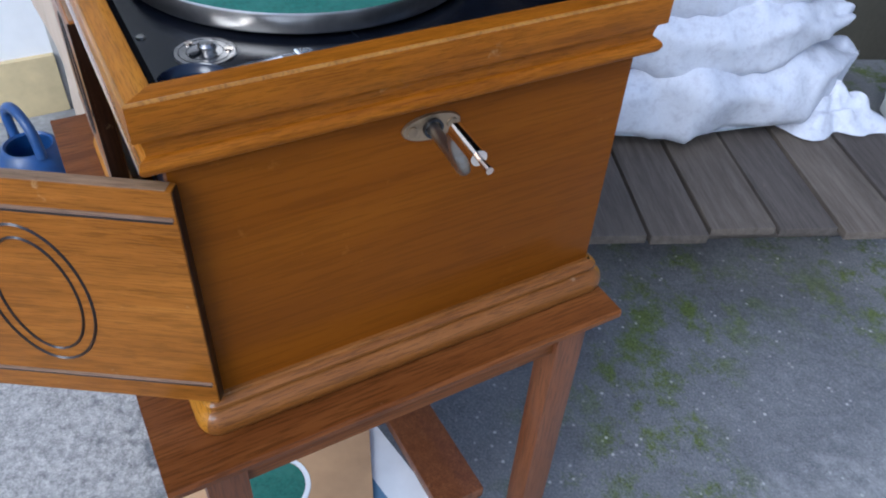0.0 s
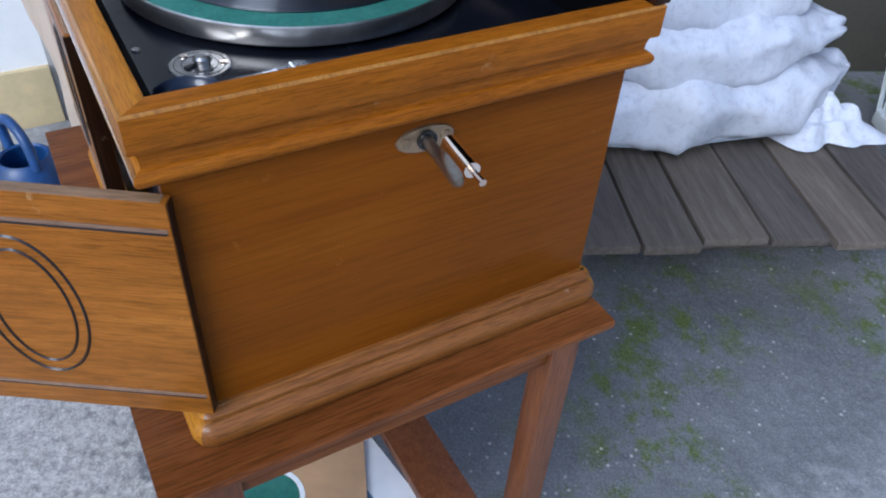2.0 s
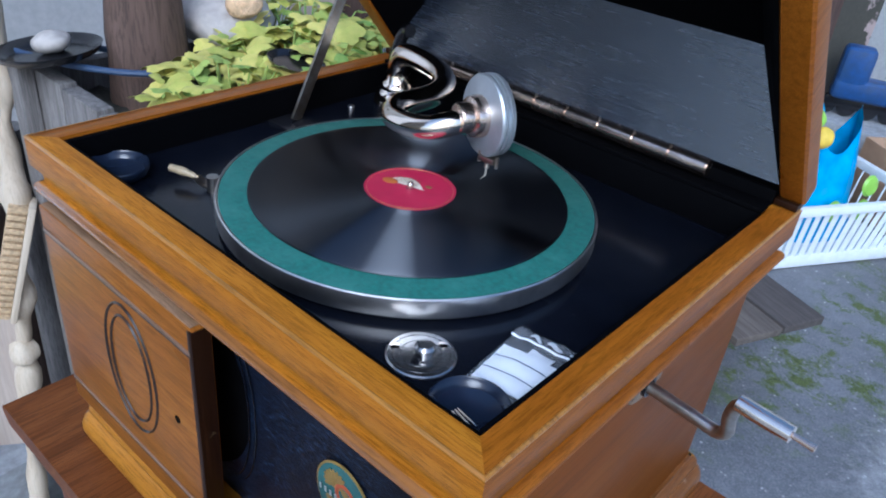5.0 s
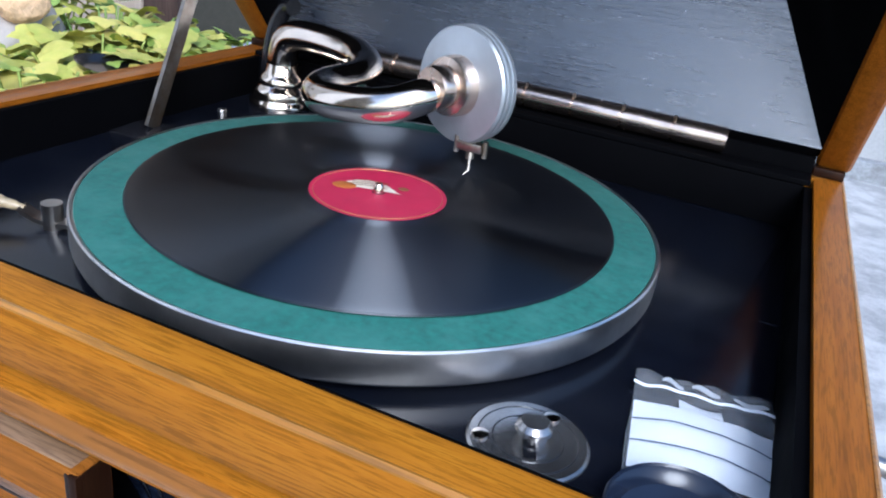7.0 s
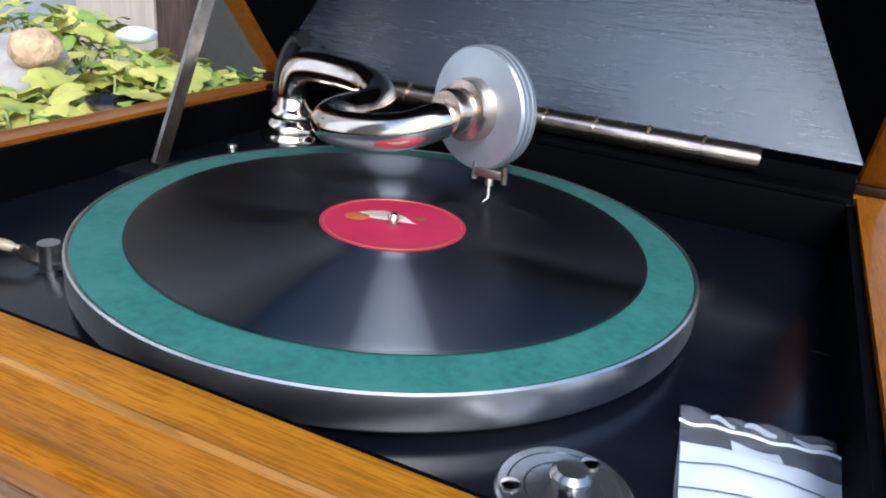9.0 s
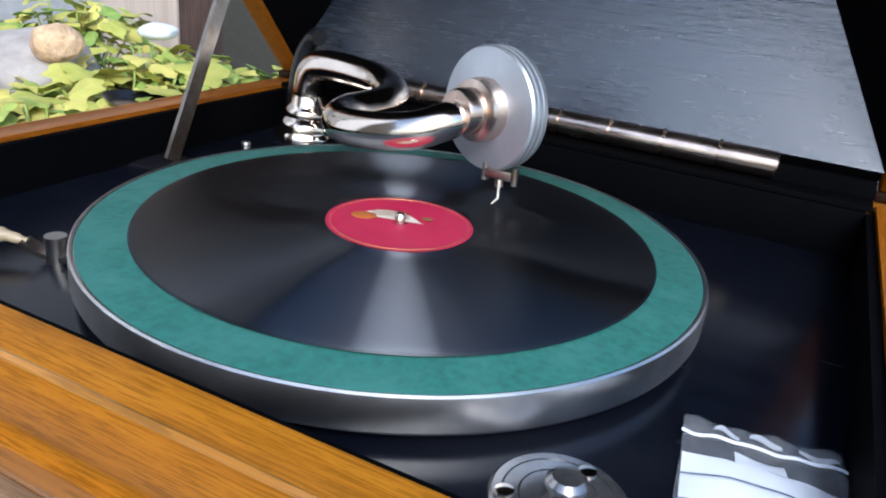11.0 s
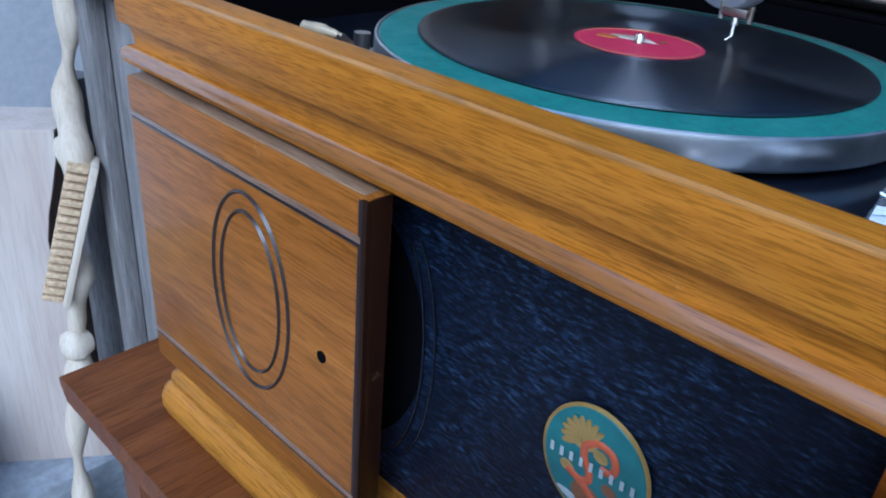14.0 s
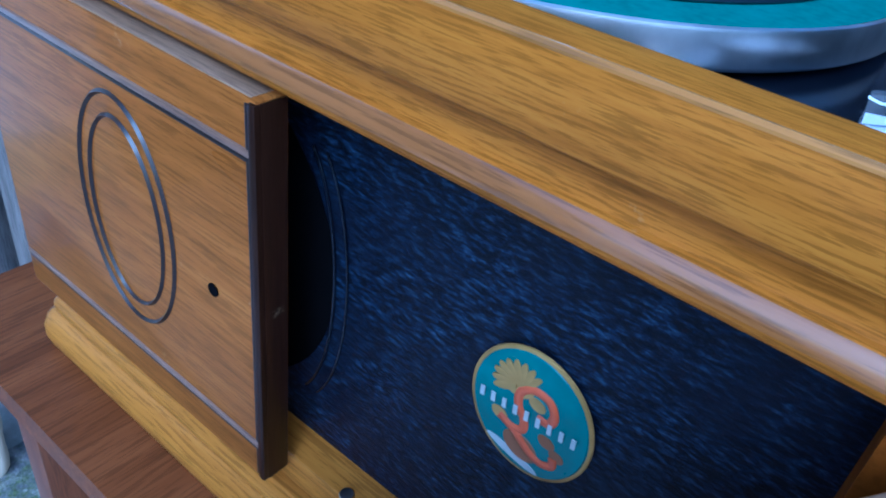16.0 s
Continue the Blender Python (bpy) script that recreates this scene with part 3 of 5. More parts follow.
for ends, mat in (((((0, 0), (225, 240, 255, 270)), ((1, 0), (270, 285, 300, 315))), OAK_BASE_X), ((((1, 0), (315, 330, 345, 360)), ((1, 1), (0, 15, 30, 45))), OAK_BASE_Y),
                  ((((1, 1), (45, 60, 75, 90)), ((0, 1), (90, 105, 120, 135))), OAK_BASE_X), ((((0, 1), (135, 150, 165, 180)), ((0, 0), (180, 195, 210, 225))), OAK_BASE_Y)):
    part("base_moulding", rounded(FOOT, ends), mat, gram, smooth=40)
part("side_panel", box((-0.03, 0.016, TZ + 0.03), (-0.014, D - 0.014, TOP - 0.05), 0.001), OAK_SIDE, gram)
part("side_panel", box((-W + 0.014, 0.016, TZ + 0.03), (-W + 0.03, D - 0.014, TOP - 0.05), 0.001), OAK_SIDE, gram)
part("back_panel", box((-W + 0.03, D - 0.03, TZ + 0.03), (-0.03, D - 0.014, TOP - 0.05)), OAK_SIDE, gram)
part("bottom_board", box((-W + 0.031, 0.0165, TZ + 0.003), (-0.031, D - 0.031, TZ + 0.0595), 0.001), OAK_BASE_X, gram)
part("deck", box((-W + 0.021, 0.02, DECK - 0.012), (-0.021, D - 0.021, DECK), 0.0006), BLACK_DECK, gram, "black lacquered motor board")
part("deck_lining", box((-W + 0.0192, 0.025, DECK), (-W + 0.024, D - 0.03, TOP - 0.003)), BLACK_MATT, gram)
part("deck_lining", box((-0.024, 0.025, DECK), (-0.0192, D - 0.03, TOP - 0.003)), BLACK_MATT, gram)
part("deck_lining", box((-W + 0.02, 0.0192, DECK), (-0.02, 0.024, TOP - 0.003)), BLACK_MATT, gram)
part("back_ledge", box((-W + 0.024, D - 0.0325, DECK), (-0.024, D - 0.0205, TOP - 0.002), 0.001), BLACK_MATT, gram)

# speaker board with its badge
part("speaker_board", box((-W + 0.03, 0.035, TZ + 0.058), (-0.03, 0.043, TOP - 0.052)), BLACK_BOARD, gram, "black stained board in the door opening")
for dx, r0 in ((-0.008, 0.0008), (0.0, 0.0006)):
    bm = tube([(-0.257 + dx + 0.03 * math.sin(a), 0.0335, 0.795 + 0.078 * math.cos(a)) for a in np.linspace(0.5, 2.7, 24)], r0, 8)
    part("horn_rim", bm, BLACK_DECK, gram)
# Flat black disc: the shade beside the door, drawn as a horn mouth.
part("horn_shade_disc", lathe([(0, 0), (0.094, 0), (0.095, 0.001), (0, 0.001)], 64), BLACK_MATT, gram, "flat black disc drawn for the shaded horn mouth", at=pose(-0.33, 0.0349, 0.797, 90))
badge_m = pose(-0.128, 0.0335, 0.800) @ pose(0, 0, 0, 90) @ pose(0, 0, 0, 0, 0, 12)


def oval_plate(a, b, h, bm=None, m=None):
    own = lathe([(0, 0), (1, 0), (1, h * 0.6), (0.97, h), (0, h)], 56)
    own.transform(Matrix.Diagonal((a, b, 1, 1)))
    if m is not None:
        own.transform(m)
    return own if bm is None else join(bm, own)


badge = part("badge", oval_plate(0.0275, 0.031, 0.0012), GOLD, gram, "oval enamel badge, petrol green with red and gold ornament", at=badge_m)
part("badge_field", oval_plate(0.0262, 0.0297, 0.0016), PETROL, badge)
bm = tube(smooth_path([(0.004, 0.0015, 0), (0.009, 0.0005, 0), (0.0115, 0.005, 0), (0.0095, 0.011, 0), (0.003, 0.0135, 0), (-0.003, 0.0105, 0), (-0.0045, 0.004, 0), (-0.002, -0.003, 0), (-0.003, -0.008, 0), (-0.008, -0.0085, 0), (-0.0135, -0.005, 0)], 5), 0.002, 8)
bm.transform(Matrix.Diagonal((1, 1, 0.35, 1)))
part("badge_scroll", bm, REDORANGE, badge, at=pose(0, 0, 0.0018))
bm = tube(smooth_path([(-0.012, -0.006, 0), (-0.006, -0.0105, 0), (-0.001, -0.0165, 0), (0.005, -0.0205, 0), (0.0105, -0.0195, 0), (0.011, -0.0155, 0)], 5), 0.0019, 8)
bm.transform(Matrix.Diagonal((1, 1, 0.35, 1)))
part("badge_scroll", bm, REDORANGE, badge, at=pose(0, 0, 0.0019))
part("shell", oval_plate(0.0072, 0.0062, 0.0005), GOLD, badge, at=pose(-0.004, 0.0135, 0.0014))
for k in range(9):
    a = radians(35 + 20 * k)
    part("shell_ray", oval_plate(0.0055, 0.0018, 0.0006), GOLD, badge, at=pose(-0.004 + 0.0065 * math.cos(a), 0.0125 + 0.0065 * math.sin(a), 0.0015 + 0.00008 * k, 0, 0, 35 + 20 * k))
for px, py, r, m_ in ((-0.0135, -0.0045, 0.004, GOLD), (0.004, 0.007, 0.004, GOLD), (0.0125, -0.014, 0.0035, BROWNINK), (-0.004, -0.017, 0.0085, BROWNINK), (0.008, -0.009, 0.004, BROWNINK)):
    part("badge_ornament", oval_plate(r, r * 0.7, 0.0005), m_, badge, at=pose(px, py, 0.0014, 0, 0, -30))
part("badge_band", oval_plate(0.013, 0.0022, 0.0004), WHITEPRINT, badge, at=pose(-0.008, -0.0225, 0.0014, 0, 0, -25))
for k in range(9):
    u = -0.0205 + 0.0051 * k
    part("badge_mark", box((-0.0009, -0.0023, 0), (0.0009, 0.0023, 0.0005)), WHITEPRINT, badge, at=pose(u, 0.0008 - 0.16 * u, 0.0027, 0, 0, -9))


# the two doors
def door(name, m, label, knob):
    w, h, t = 0.222, (0.213 if knob else 0.205), (0.0115 if knob else 0.015)
    d = part(name, box((0, 0, 0), (w, t, h), 0.0016), OAK_DOOR, gram, label, at=m)
    for z in (0.02, h - 0.026):
        part("groove", box((0.003, -0.0006, z), (w - 0.003, 0.002, z + 0.0022), 0.0006), GROOVE, d)
        # The bead's greyer tone puts the wood's highlight into the colour.
        part("bead", box((0.002, -0.0012, z + 0.0024), (w - 0.002, 0.002, z + 0.0056), 0.001), BEADLINE, d)
    cx, cz = w * (0.486 if knob else 0.562), h * (0.51 if knob else 0.535)
    part("oval_groove", ring_groove(cx, cz, 0.0368, (0.067 if knob else 0.0625), 0.0026, -0.0002), GROOVE, d)
    part("oval_groove", ring_groove(cx, cz, 0.0282, (0.0555 if knob else 0.0515), 0.0024, -0.0002), GROOVE, d)
    if knob:
        k = lathe([(0, 0), (0.004, 0), (0.0042, 0.012), (0.007, 0.017), (0.009, 0.024), (0.0085, 0.031), (0.006, 0.034), (0, 0.035)], 24)
        part("knob", k, BLACK_IRON, d, "turned black wooden knob", at=pose(0.03, 0.0, h * 0.49, 90))
    else:
        part("knob_hole", lathe([(0, 0.0), (0.0035, 0.0), (0.0035, 0.0005), (0, 0.0005)], 20), BLACK_MATT, d, at=pose(w - 0.032, -0.0002, h * 0.505, 90))
    part("top_edge", box((0.001, 0.0012, h - 0.002), (w - 0.004, t - 0.0008, h + 0.0005), 0.0006), WORN_TOP, d, "pale worn top edge")
    # Near-black strip laid over the free edge of the door.
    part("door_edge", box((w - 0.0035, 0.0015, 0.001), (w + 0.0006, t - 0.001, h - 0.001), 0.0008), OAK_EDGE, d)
    if not knob:
        part("edge_groove", box((w - 0.0062, -0.0005, 0.002), (w - 0.0044, 0.002, h - 0.002), 0.0005), GROOVE, d)
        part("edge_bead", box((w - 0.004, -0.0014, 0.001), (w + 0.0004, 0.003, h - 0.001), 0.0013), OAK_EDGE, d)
    return d


door("left_door", pose(-W + 0.0125, -0.004, 0.692), "closed oak door with carved oval and empty knob hole", False)
# the right door swings on the right-hand corner, 57 degrees open; its outer face turned to the right
rd = Matrix.Translation((0.0015, 0.0145, 0.675)) @ Matrix.Rotation(radians(57), 4, "Z") @ Matrix.Translation((-0.222, 0, 0))
door("right_door", rd, "open oak door with carved oval and black knob", True)

# lid, half open and hinged at the back
LA = radians(-41)
lid_m = Matrix.Translation((0, D - 0.004, TOP + 0.006)) @ Matrix.Rotation(-LA, 4, "X")
# local: x along the hinge, z along the lid, y out of its hollow
lid = part("lid", bmesh.new(), OAK_X, gram, "half-open oak lid lined in black", at=lid_m)
LH, LI, LD = D - 0.004, 0.062, 0.092


def frustum(x0, x1, z0, z1, inset, depth, y0=0.0):
    own = bmesh.new()
    a = [own.verts.new((x, y0, z)) for x, z in ((x0, z0), (x1, z0), (x1, z1), (x0, z1))]
    b = [own.verts.new((x, y0 + depth, z)) for x, z in ((x0 + inset, z0 + inset), (x1 - inset, z0 + inset), (x1 - inset, z1 - inset), (x0 + inset, z1 - inset))]
    return own, a, b


bm, a, b = frustum(-W - 0.001, 0.001, -0.001, LH, LI - 0.012, LD - 0.015, 0.02)
for i in range(4):
    bm.faces.new((a[i], a[(i + 1) % 4], b[(i + 1) % 4], b[i]))
bm.faces.new(b)
bmesh.ops.bevel(bm, geom=[e for e in bm.edges if len(e.link_faces) == 2], offset=0.008, segments=3, affect="EDGES")
part("lid_shell", bm, OAK_X, lid)
for i in range(4):
    bm, a, b = frustum(-W + 0.02, -0.02, 0.018, LH - 0.018, LI - 0.008, LD - 0.01)
    bm.faces.new((a[i], a[(i + 1) % 4], b[(i + 1) % 4], b[i]))
    bmesh.ops.delete(bm, geom=[v for v in bm.verts if not v.link_faces], context="VERTS")
    # Lacquer only beside the hinge; the other walls' shade is put in as matt black.
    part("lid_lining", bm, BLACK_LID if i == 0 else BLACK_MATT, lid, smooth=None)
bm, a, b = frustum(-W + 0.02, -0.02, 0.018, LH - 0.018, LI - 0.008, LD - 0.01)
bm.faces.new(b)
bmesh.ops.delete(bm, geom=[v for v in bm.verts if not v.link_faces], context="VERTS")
# The top panel's shade is put in as matt black too.
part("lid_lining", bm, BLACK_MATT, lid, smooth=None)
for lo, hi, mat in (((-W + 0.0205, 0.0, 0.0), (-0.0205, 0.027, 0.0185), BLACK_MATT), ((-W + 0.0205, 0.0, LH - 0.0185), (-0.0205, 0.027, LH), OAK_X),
                    ((-W - 0.002, -0.0015, -0.002), (-W + 0.0205, 0.021, LH + 0.001), OAK_Y), ((-0.0205, -0.0015, -0.002), (0.002, 0.021, LH + 0.001), OAK_Y)):
    part("lid_rim", box(lo, hi, 0.005, 3), mat, lid)

# hinge: a long knuckled barrel
hx0, hx1 = -W + 0.072, -0.078
n = 9
hinge = part("hinge", tube([(hx0, 0, 0), (hx1, 0, 0)], 0.0066, 16), BRONZE, gram, "long bronzed piano hinge", at=pose(0, D - 0.0165, TOP + 0.0118))
for k in range(n):
    x0 = hx0 + (hx1 - hx0) * k / n
    part("knuckle", tube([(x0 + 0.0009, 0, 0), (x0 + (hx1 - hx0) / n - 0.0009, 0, 0)], 0.0086, 18), BRONZE, hinge)
    part("hinge_pin", tube([(x0, 0, 0.0), (x0, -0.004, 0.0095)], 0.0012, 8), STEEL, hinge)

# Black strips added to close the see-through gap at the hinge with dark.
part("hinge_gap_strip", box((-W + 0.021, D - 0.0125, TOP - 0.004), (-0.021, D + 0.014, TOP + 0.0125), 0.001), BLACK_MATT, gram)
part("hinge_gap_strip", box((-W + 0.021, D - 0.033, TOP - 0.0015), (-0.021, D - 0.013, TOP + 0.002), 0.0006), BLACK_MATT, gram)

# Added near-black blocks stand in for the shaded gap under the lid corners.
for x0 in (-0.0207, -W + 0.001):
    part("lid_gap_filler", box((x0, D - 0.012, TOP + 0.0006), (x0 + 0.0195, D + 0.004, TOP + 0.0065), 0.001), OAK_EDGE, gram)

# metal stay at the left
part("lid_stay", tube([(-W + 0.042, 0.236, DECK + 0.003), (-W + 0.036, 0.312, DECK + 0.142), (-W + 0.034, 0.34, DECK + 0.19)], 0, flat=(0.0028, 0.012)), STEEL, gram, "flat steel lid stay")
part("stay_bracket", box((-W + 0.026, 0.215, DECK), (-W + 0.06, 0.25, DECK + 0.003), 0.0008), BLACK_IRON, gram)

# turntable
CX, CY = -0.2352, 0.1935
plat = part("turntable", lathe([(0, DECK + 0.010), (0.146, DECK + 0.0065), (0.1488, DECK + 0.005), (0.1496, DECK + 0.0056), (0.1502, DECK + 0.007), (0.1502, DECK + 0.0188),
                               (0.1499, DECK + 0.0202), (0.1490, DECK + 0.0209), (0.1480, DECK + 0.0205), (0.1478, DECK + 0.0195), (0, DECK + 0.0195)], 160), NICKEL, gram, "nickel-rimmed turntable with green felt", at=pose(CX, CY, 0))
part("felt", lathe([(0, DECK + 0.0194), (0.1472, DECK + 0.0194), (0.1474, DECK + 0.0203), (0.1468, DECK + 0.0207), (0, DECK + 0.0207)], 128), FELT, plat, "green felt mat")
part("axle", lathe([(0.02, DECK), (0.018, DECK + 0.0105)], 24), STEEL, plat)
part("spindle", lathe([(0, DECK + 0.0282), (0.002, DECK + 0.0278), (0.0028, DECK + 0.0265), (0.0029, DECK + 0.0205)], 20), CHROME, plat)

rec = thing("record", "black shellac record with crimson label on the turntable", "record", pose(CX, CY, DECK + 0.0207))
part("disc", lathe([(0, 0), (0.1245, 0), (0.1262, 0.0011), (0.1255, 0.002), (0.1235, 0.0023), (0.119, 0.002), (0.048, 0.002), (0.0465, 0.0017), (0.039, 0.0017), (0.0375, 0.0019), (0, 0.0019)], 160), RECORD, rec)
rlabel = part("record_label", lathe([(0.0036, 0.0019), (0.0365, 0.0019), (0.0368, 0.0022), (0.0036, 0.0023)], 64), SHELLAC_LABEL, rec, "crimson paper label with a pale winged print")
bm = sheet(16, 4, lambda u, v: (-0.021 + 0.038 * u, 0.0035 + 0.013 * v * math.sin(math.pi * min(1, u * 1.15 + 0.05)) ** 0.8 - 0.003 * u, 0))
part("print", bm, CREAM, rlabel, at=pose(0, 0, 0.0025, 0, 0, 20))
for k in range(4):
    part("print", sheet(8, 1, lambda u, v: (-0.016 + 0.02 * u, 0.0045 + 0.0025 * k + 0.0008 * v + 0.0015 * math.sin(3 * u), 0)), BROWNINK, rlabel, at=pose(0, 0, 0.0028, 0, 0, 20))
part("print", oval_plate(0.0065, 0.005, 0.0002), OCHRE, rlabel, at=pose(-0.019, -0.0035, 0.0024, 0, 0, 20))
part("print", oval_plate(0.003, 0.0022, 0.0002), BROWNINK, rlabel, at=pose(0.009, 0.012, 0.0027, 0, 0, 20))
part("label_ring", lathe([(0.0345, 0.0022), (0.0346, 0.0024), (0.0348, 0.0022)], 64), GOLD, rlabel)

# tone arm: swan-necked tube with the sound box
arm = part("tonearm", lathe([(0.0255, DECK), (0.0258, DECK + 0.003), (0.0252, DECK + 0.0052), (0.0238, DECK + 0.0066), (0.0232, DECK + 0.0085), (0.0232, DECK + 0.012), (0.022, DECK + 0.0148), (0.0195, DECK + 0.0165), (0.0182, DECK + 0.018),
                             (0.0185, DECK + 0.0205), (0.0176, DECK + 0.0232), (0.0155, DECK + 0.025), (0.0135, DECK + 0.028), (0.0124, DECK + 0.034)], 64),
           CHROME, gram, "nickel-plated swan-neck tone arm", at=pose(-0.412, 0.357, 0))
ARM = [(-0.412, 0.357, DECK + 0.03), (-0.412, 0.357, 0.96), (-0.408, 0.356, 0.972), (-0.395, 0.353, 0.979), (-0.36, 0.346, 0.98), (-0.333, 0.336, 0.978), (-0.316, 0.318, 0.976),
       (-0.311, 0.298, 0.974), (-0.313, 0.28, 0.973), (-0.314, 0.262, 0.973), (-0.308, 0.245, 0.973), (-0.293, 0.231, 0.974), (-0.27, 0.225, 0.977), (-0.25, 0.227, 0.981), (-0.238, 0.235, 0.986), (-0.232, 0.245, 0.989)]
pts = smooth_path(ARM, 5)
part("arm_tube", tube([p - Vector((-0.412, 0.357, 0)) for p in pts], [0.0118 - 0.0018 * i / (len(pts) - 1) for i in range(len(pts))], 20), CHROME, arm, smooth=60)
part("arm_hook", tube(smooth_path([(-0.022, 0.014, DECK), (-0.024, 0.016, DECK + 0.03), (-0.02, 0.019, DECK + 0.058), (-0.012, 0.02, DECK + 0.073), (-0.003, 0.016, DECK + 0.075)]), 0.0068, 12), BLACK_IRON, arm, "black arm rest bracket")
SA = Vector((0.36, 0.93, 0.0)).normalized()
sb_m = Matrix.Translation(Vector((-0.2265, 0.2555, 0.992)) - Vector((-0.412, 0.357, 0))) @ SA.to_track_quat("Z", "Y").to_matrix().to_4x4()
sb = part("sound_box", lathe([(0, -0.001), (0.0135, -0.001), (0.0145, 0.004), (0.033, 0.006), (0.034, 0.0075), (0.034, 0.0095), (0.0325, 0.0102), (0.034, 0.011), (0.034, 0.0135), (0.0325, 0.0142),
                             (0.034, 0.015), (0.0335, 0.018), (0.028, 0.019), (0.0275, 0.0165), (0, 0.0165)], 64), ALU, arm, "ribbed aluminium sound box", smooth=30, at=sb_m)
part("sleeve", lathe([(0, -0.017), (0.0115, -0.017), (0.0125, -0.015), (0.0125, -0.006), (0.0165, -0.005), (0.0175, 0.0), (0.0175, 0.005)], 40), BRONZE, sb)
nb = Vector((-0.2145, 0.2515, 0.9945)) + SA * 0.009 - Vector((-0.412, 0.357, 0))
part("needle_clamp", join(box((nb.x - 0.008, nb.y - 0.004, nb.z - 0.0385), (nb.x + 0.008, nb.y + 0.004, nb.z - 0.033), 0.001),
                          tube([(nb.x, nb.y, nb.z - 0.033), (nb.x + 0.001, nb.y - 0.002, nb.z - 0.043)], 0.0026, 10)), STEEL, arm)
for dx in (-0.009, 0.009):
    part("clamp_screw", tube([(nb.x + dx, nb.y, nb.z - 0.031), (nb.x + dx, nb.y, nb.z - 0.041)], 0.0018, 8), STEEL, arm)
part("needle", tube([(nb.x + 0.001, nb.y - 0.002, nb.z - 0.041), (nb.x + 0.002, nb.y - 0.004, nb.z - 0.049), (nb.x + 0.0, nb.y - 0.007, DECK + 0.0228)], [0.0011, 0.001, 0.0003], 8), STEEL, arm)

# brake lever, regulator, needle cups
lev = part("brake_lever", tube([(-0.36, 0.0945, DECK), (-0.36, 0.0945, DECK + 0.013)], 0.005, 20), STEEL, gram, "nickel brake lever with ivory tip")
part("lever_arm", tube(smooth_path([(-0.351, 0.0975, DECK + 0.003), (-0.36, 0.0945, DECK + 0.003), (-0.367, 0.0915, DECK + 0.0045), (-0.374, 0.0885, DECK + 0.009)]), 0, flat=(0.008, 0.0022)), STEEL, lev)
part("lever_tip", tube(smooth_path([(-0.372, 0.089, DECK + 0.0085), (-0.383, 0.0845, DECK + 0.0105), (-0.398, 0.0785, DECK + 0.0112)]), [0.0018] * 3 + [0.0026] * 3 + [0.0036] * 3 + [0.0032] * 3 + [0.0012], 12), IVORY, lev, "ivory-coloured lever tip")
reg = part("speed_regulator", lathe([(0, DECK + 0.0015), (0.0212, DECK + 0.0015), (0.0222, DECK + 0.0008), (0.0224, DECK)], 48), PLATE, gram, "round nickel speed regulator plate", at=pose(-0.105, 0.0715, 0))
part("regulator_knob", lathe([(0.0055, DECK + 0.001), (0.0055, DECK + 0.004), (0.0068, DECK + 0.0048), (0.0068, DECK + 0.0066), (0.005, DECK + 0.0084), (0, DECK + 0.0092)], 28), PLATE, reg, at=pose(0.001, 0.002, 0))
for r0 in (0.0125, 0.0178):
    part("engraved_ring", lathe([(r0, DECK + 0.0015), (r0 + 0.0003, DECK + 0.0018), (r0 + 0.0006, DECK + 0.0015)], 48), BLACK_IRON, reg)
part("pointer", box((-0.0025, -0.012, DECK + 0.0015), (0.0025, 0, DECK + 0.003), 0.0006), BLACK_IRON, reg, at=pose(0, 0, 0, 0, 0, 20))
for dx, dy in ((-0.0155, -0.0075), (0.004, 0.016)):
    part("screw", lathe([(0.0032, DECK + 0.0014), (0.003, DECK + 0.0024), (0, DECK + 0.0029)], 16), CHROME, reg, at=pose(dx, dy, 0))
for cx, cy in ((-0.0495, 0.0505), (-0.4275, 0.0505)):
    cup = part("needle_cup", lathe([(0.019, DECK), (0.0225, DECK + 0.003), (0.0245, DECK + 0.0085), (0.0246, DECK + 0.0104), (0.0238, DECK + 0.011), (0.0215, DECK + 0.0095), (0.0195, DECK + 0.0062), (0.013, DECK + 0.0034), (0.006, DECK + 0.0024), (0, DECK + 0.0022)], 56), CUP, gram, "black enamelled needle cup", at=pose(cx, cy, 0))
    part("cup_lip", lathe([(0.0232, DECK + 0.0106), (0.0239, DECK + 0.0116), (0.0246, DECK + 0.0106)], 56), CUP, cup)
for k in range(4):
    nd = part("gramophone_needle", tube([(-0.008, 0.0022 * k - 0.0035, 0), (0.007, 0.0022 * k - 0.0035, 0.0), (0.0095, 0.0022 * k - 0.0035, 0.0)], [0.0007, 0.0007, 0.0002], 8), CHROME, None, at=pose(-0.0485, 0.0435, DECK + 0.0056 + 0.0003 * k, 0, -6, -24 + 3 * k))
    tagged(nd, "bright steel needle lying in the black cup", "needle", "needles in the cup")
part("deck_screw", lathe([(0.0035, DECK), (0.003, DECK + 0.0015), (0, DECK + 0.002)], 14), STEEL, gram, at=pose(-0.433, 0.31, 0))
part("deck_screw", lathe([(0.0035, DECK), (0.003, DECK + 0.0015), (0, DECK + 0.002)], 14), STEEL, gram, at=pose(-0.145, 0.036, 0))

# crank
esc = oval_plate(0.0108, 0.0245, 0.003)
esc = part("escutcheon", esc, BRASS, gram, "tarnished lozenge-shaped crank plate", at=pose(-0.0142, 0.206, 0.8775) @ pose(0, 0, 0, 0, 90))
for dy in (-0.0165, 0.0165):
    part("screw", lathe([(0.0045, 0.0028), (0.004, 0.0042), (0, 0.005)], 16), BRASS, esc, at=pose(0, dy, 0))
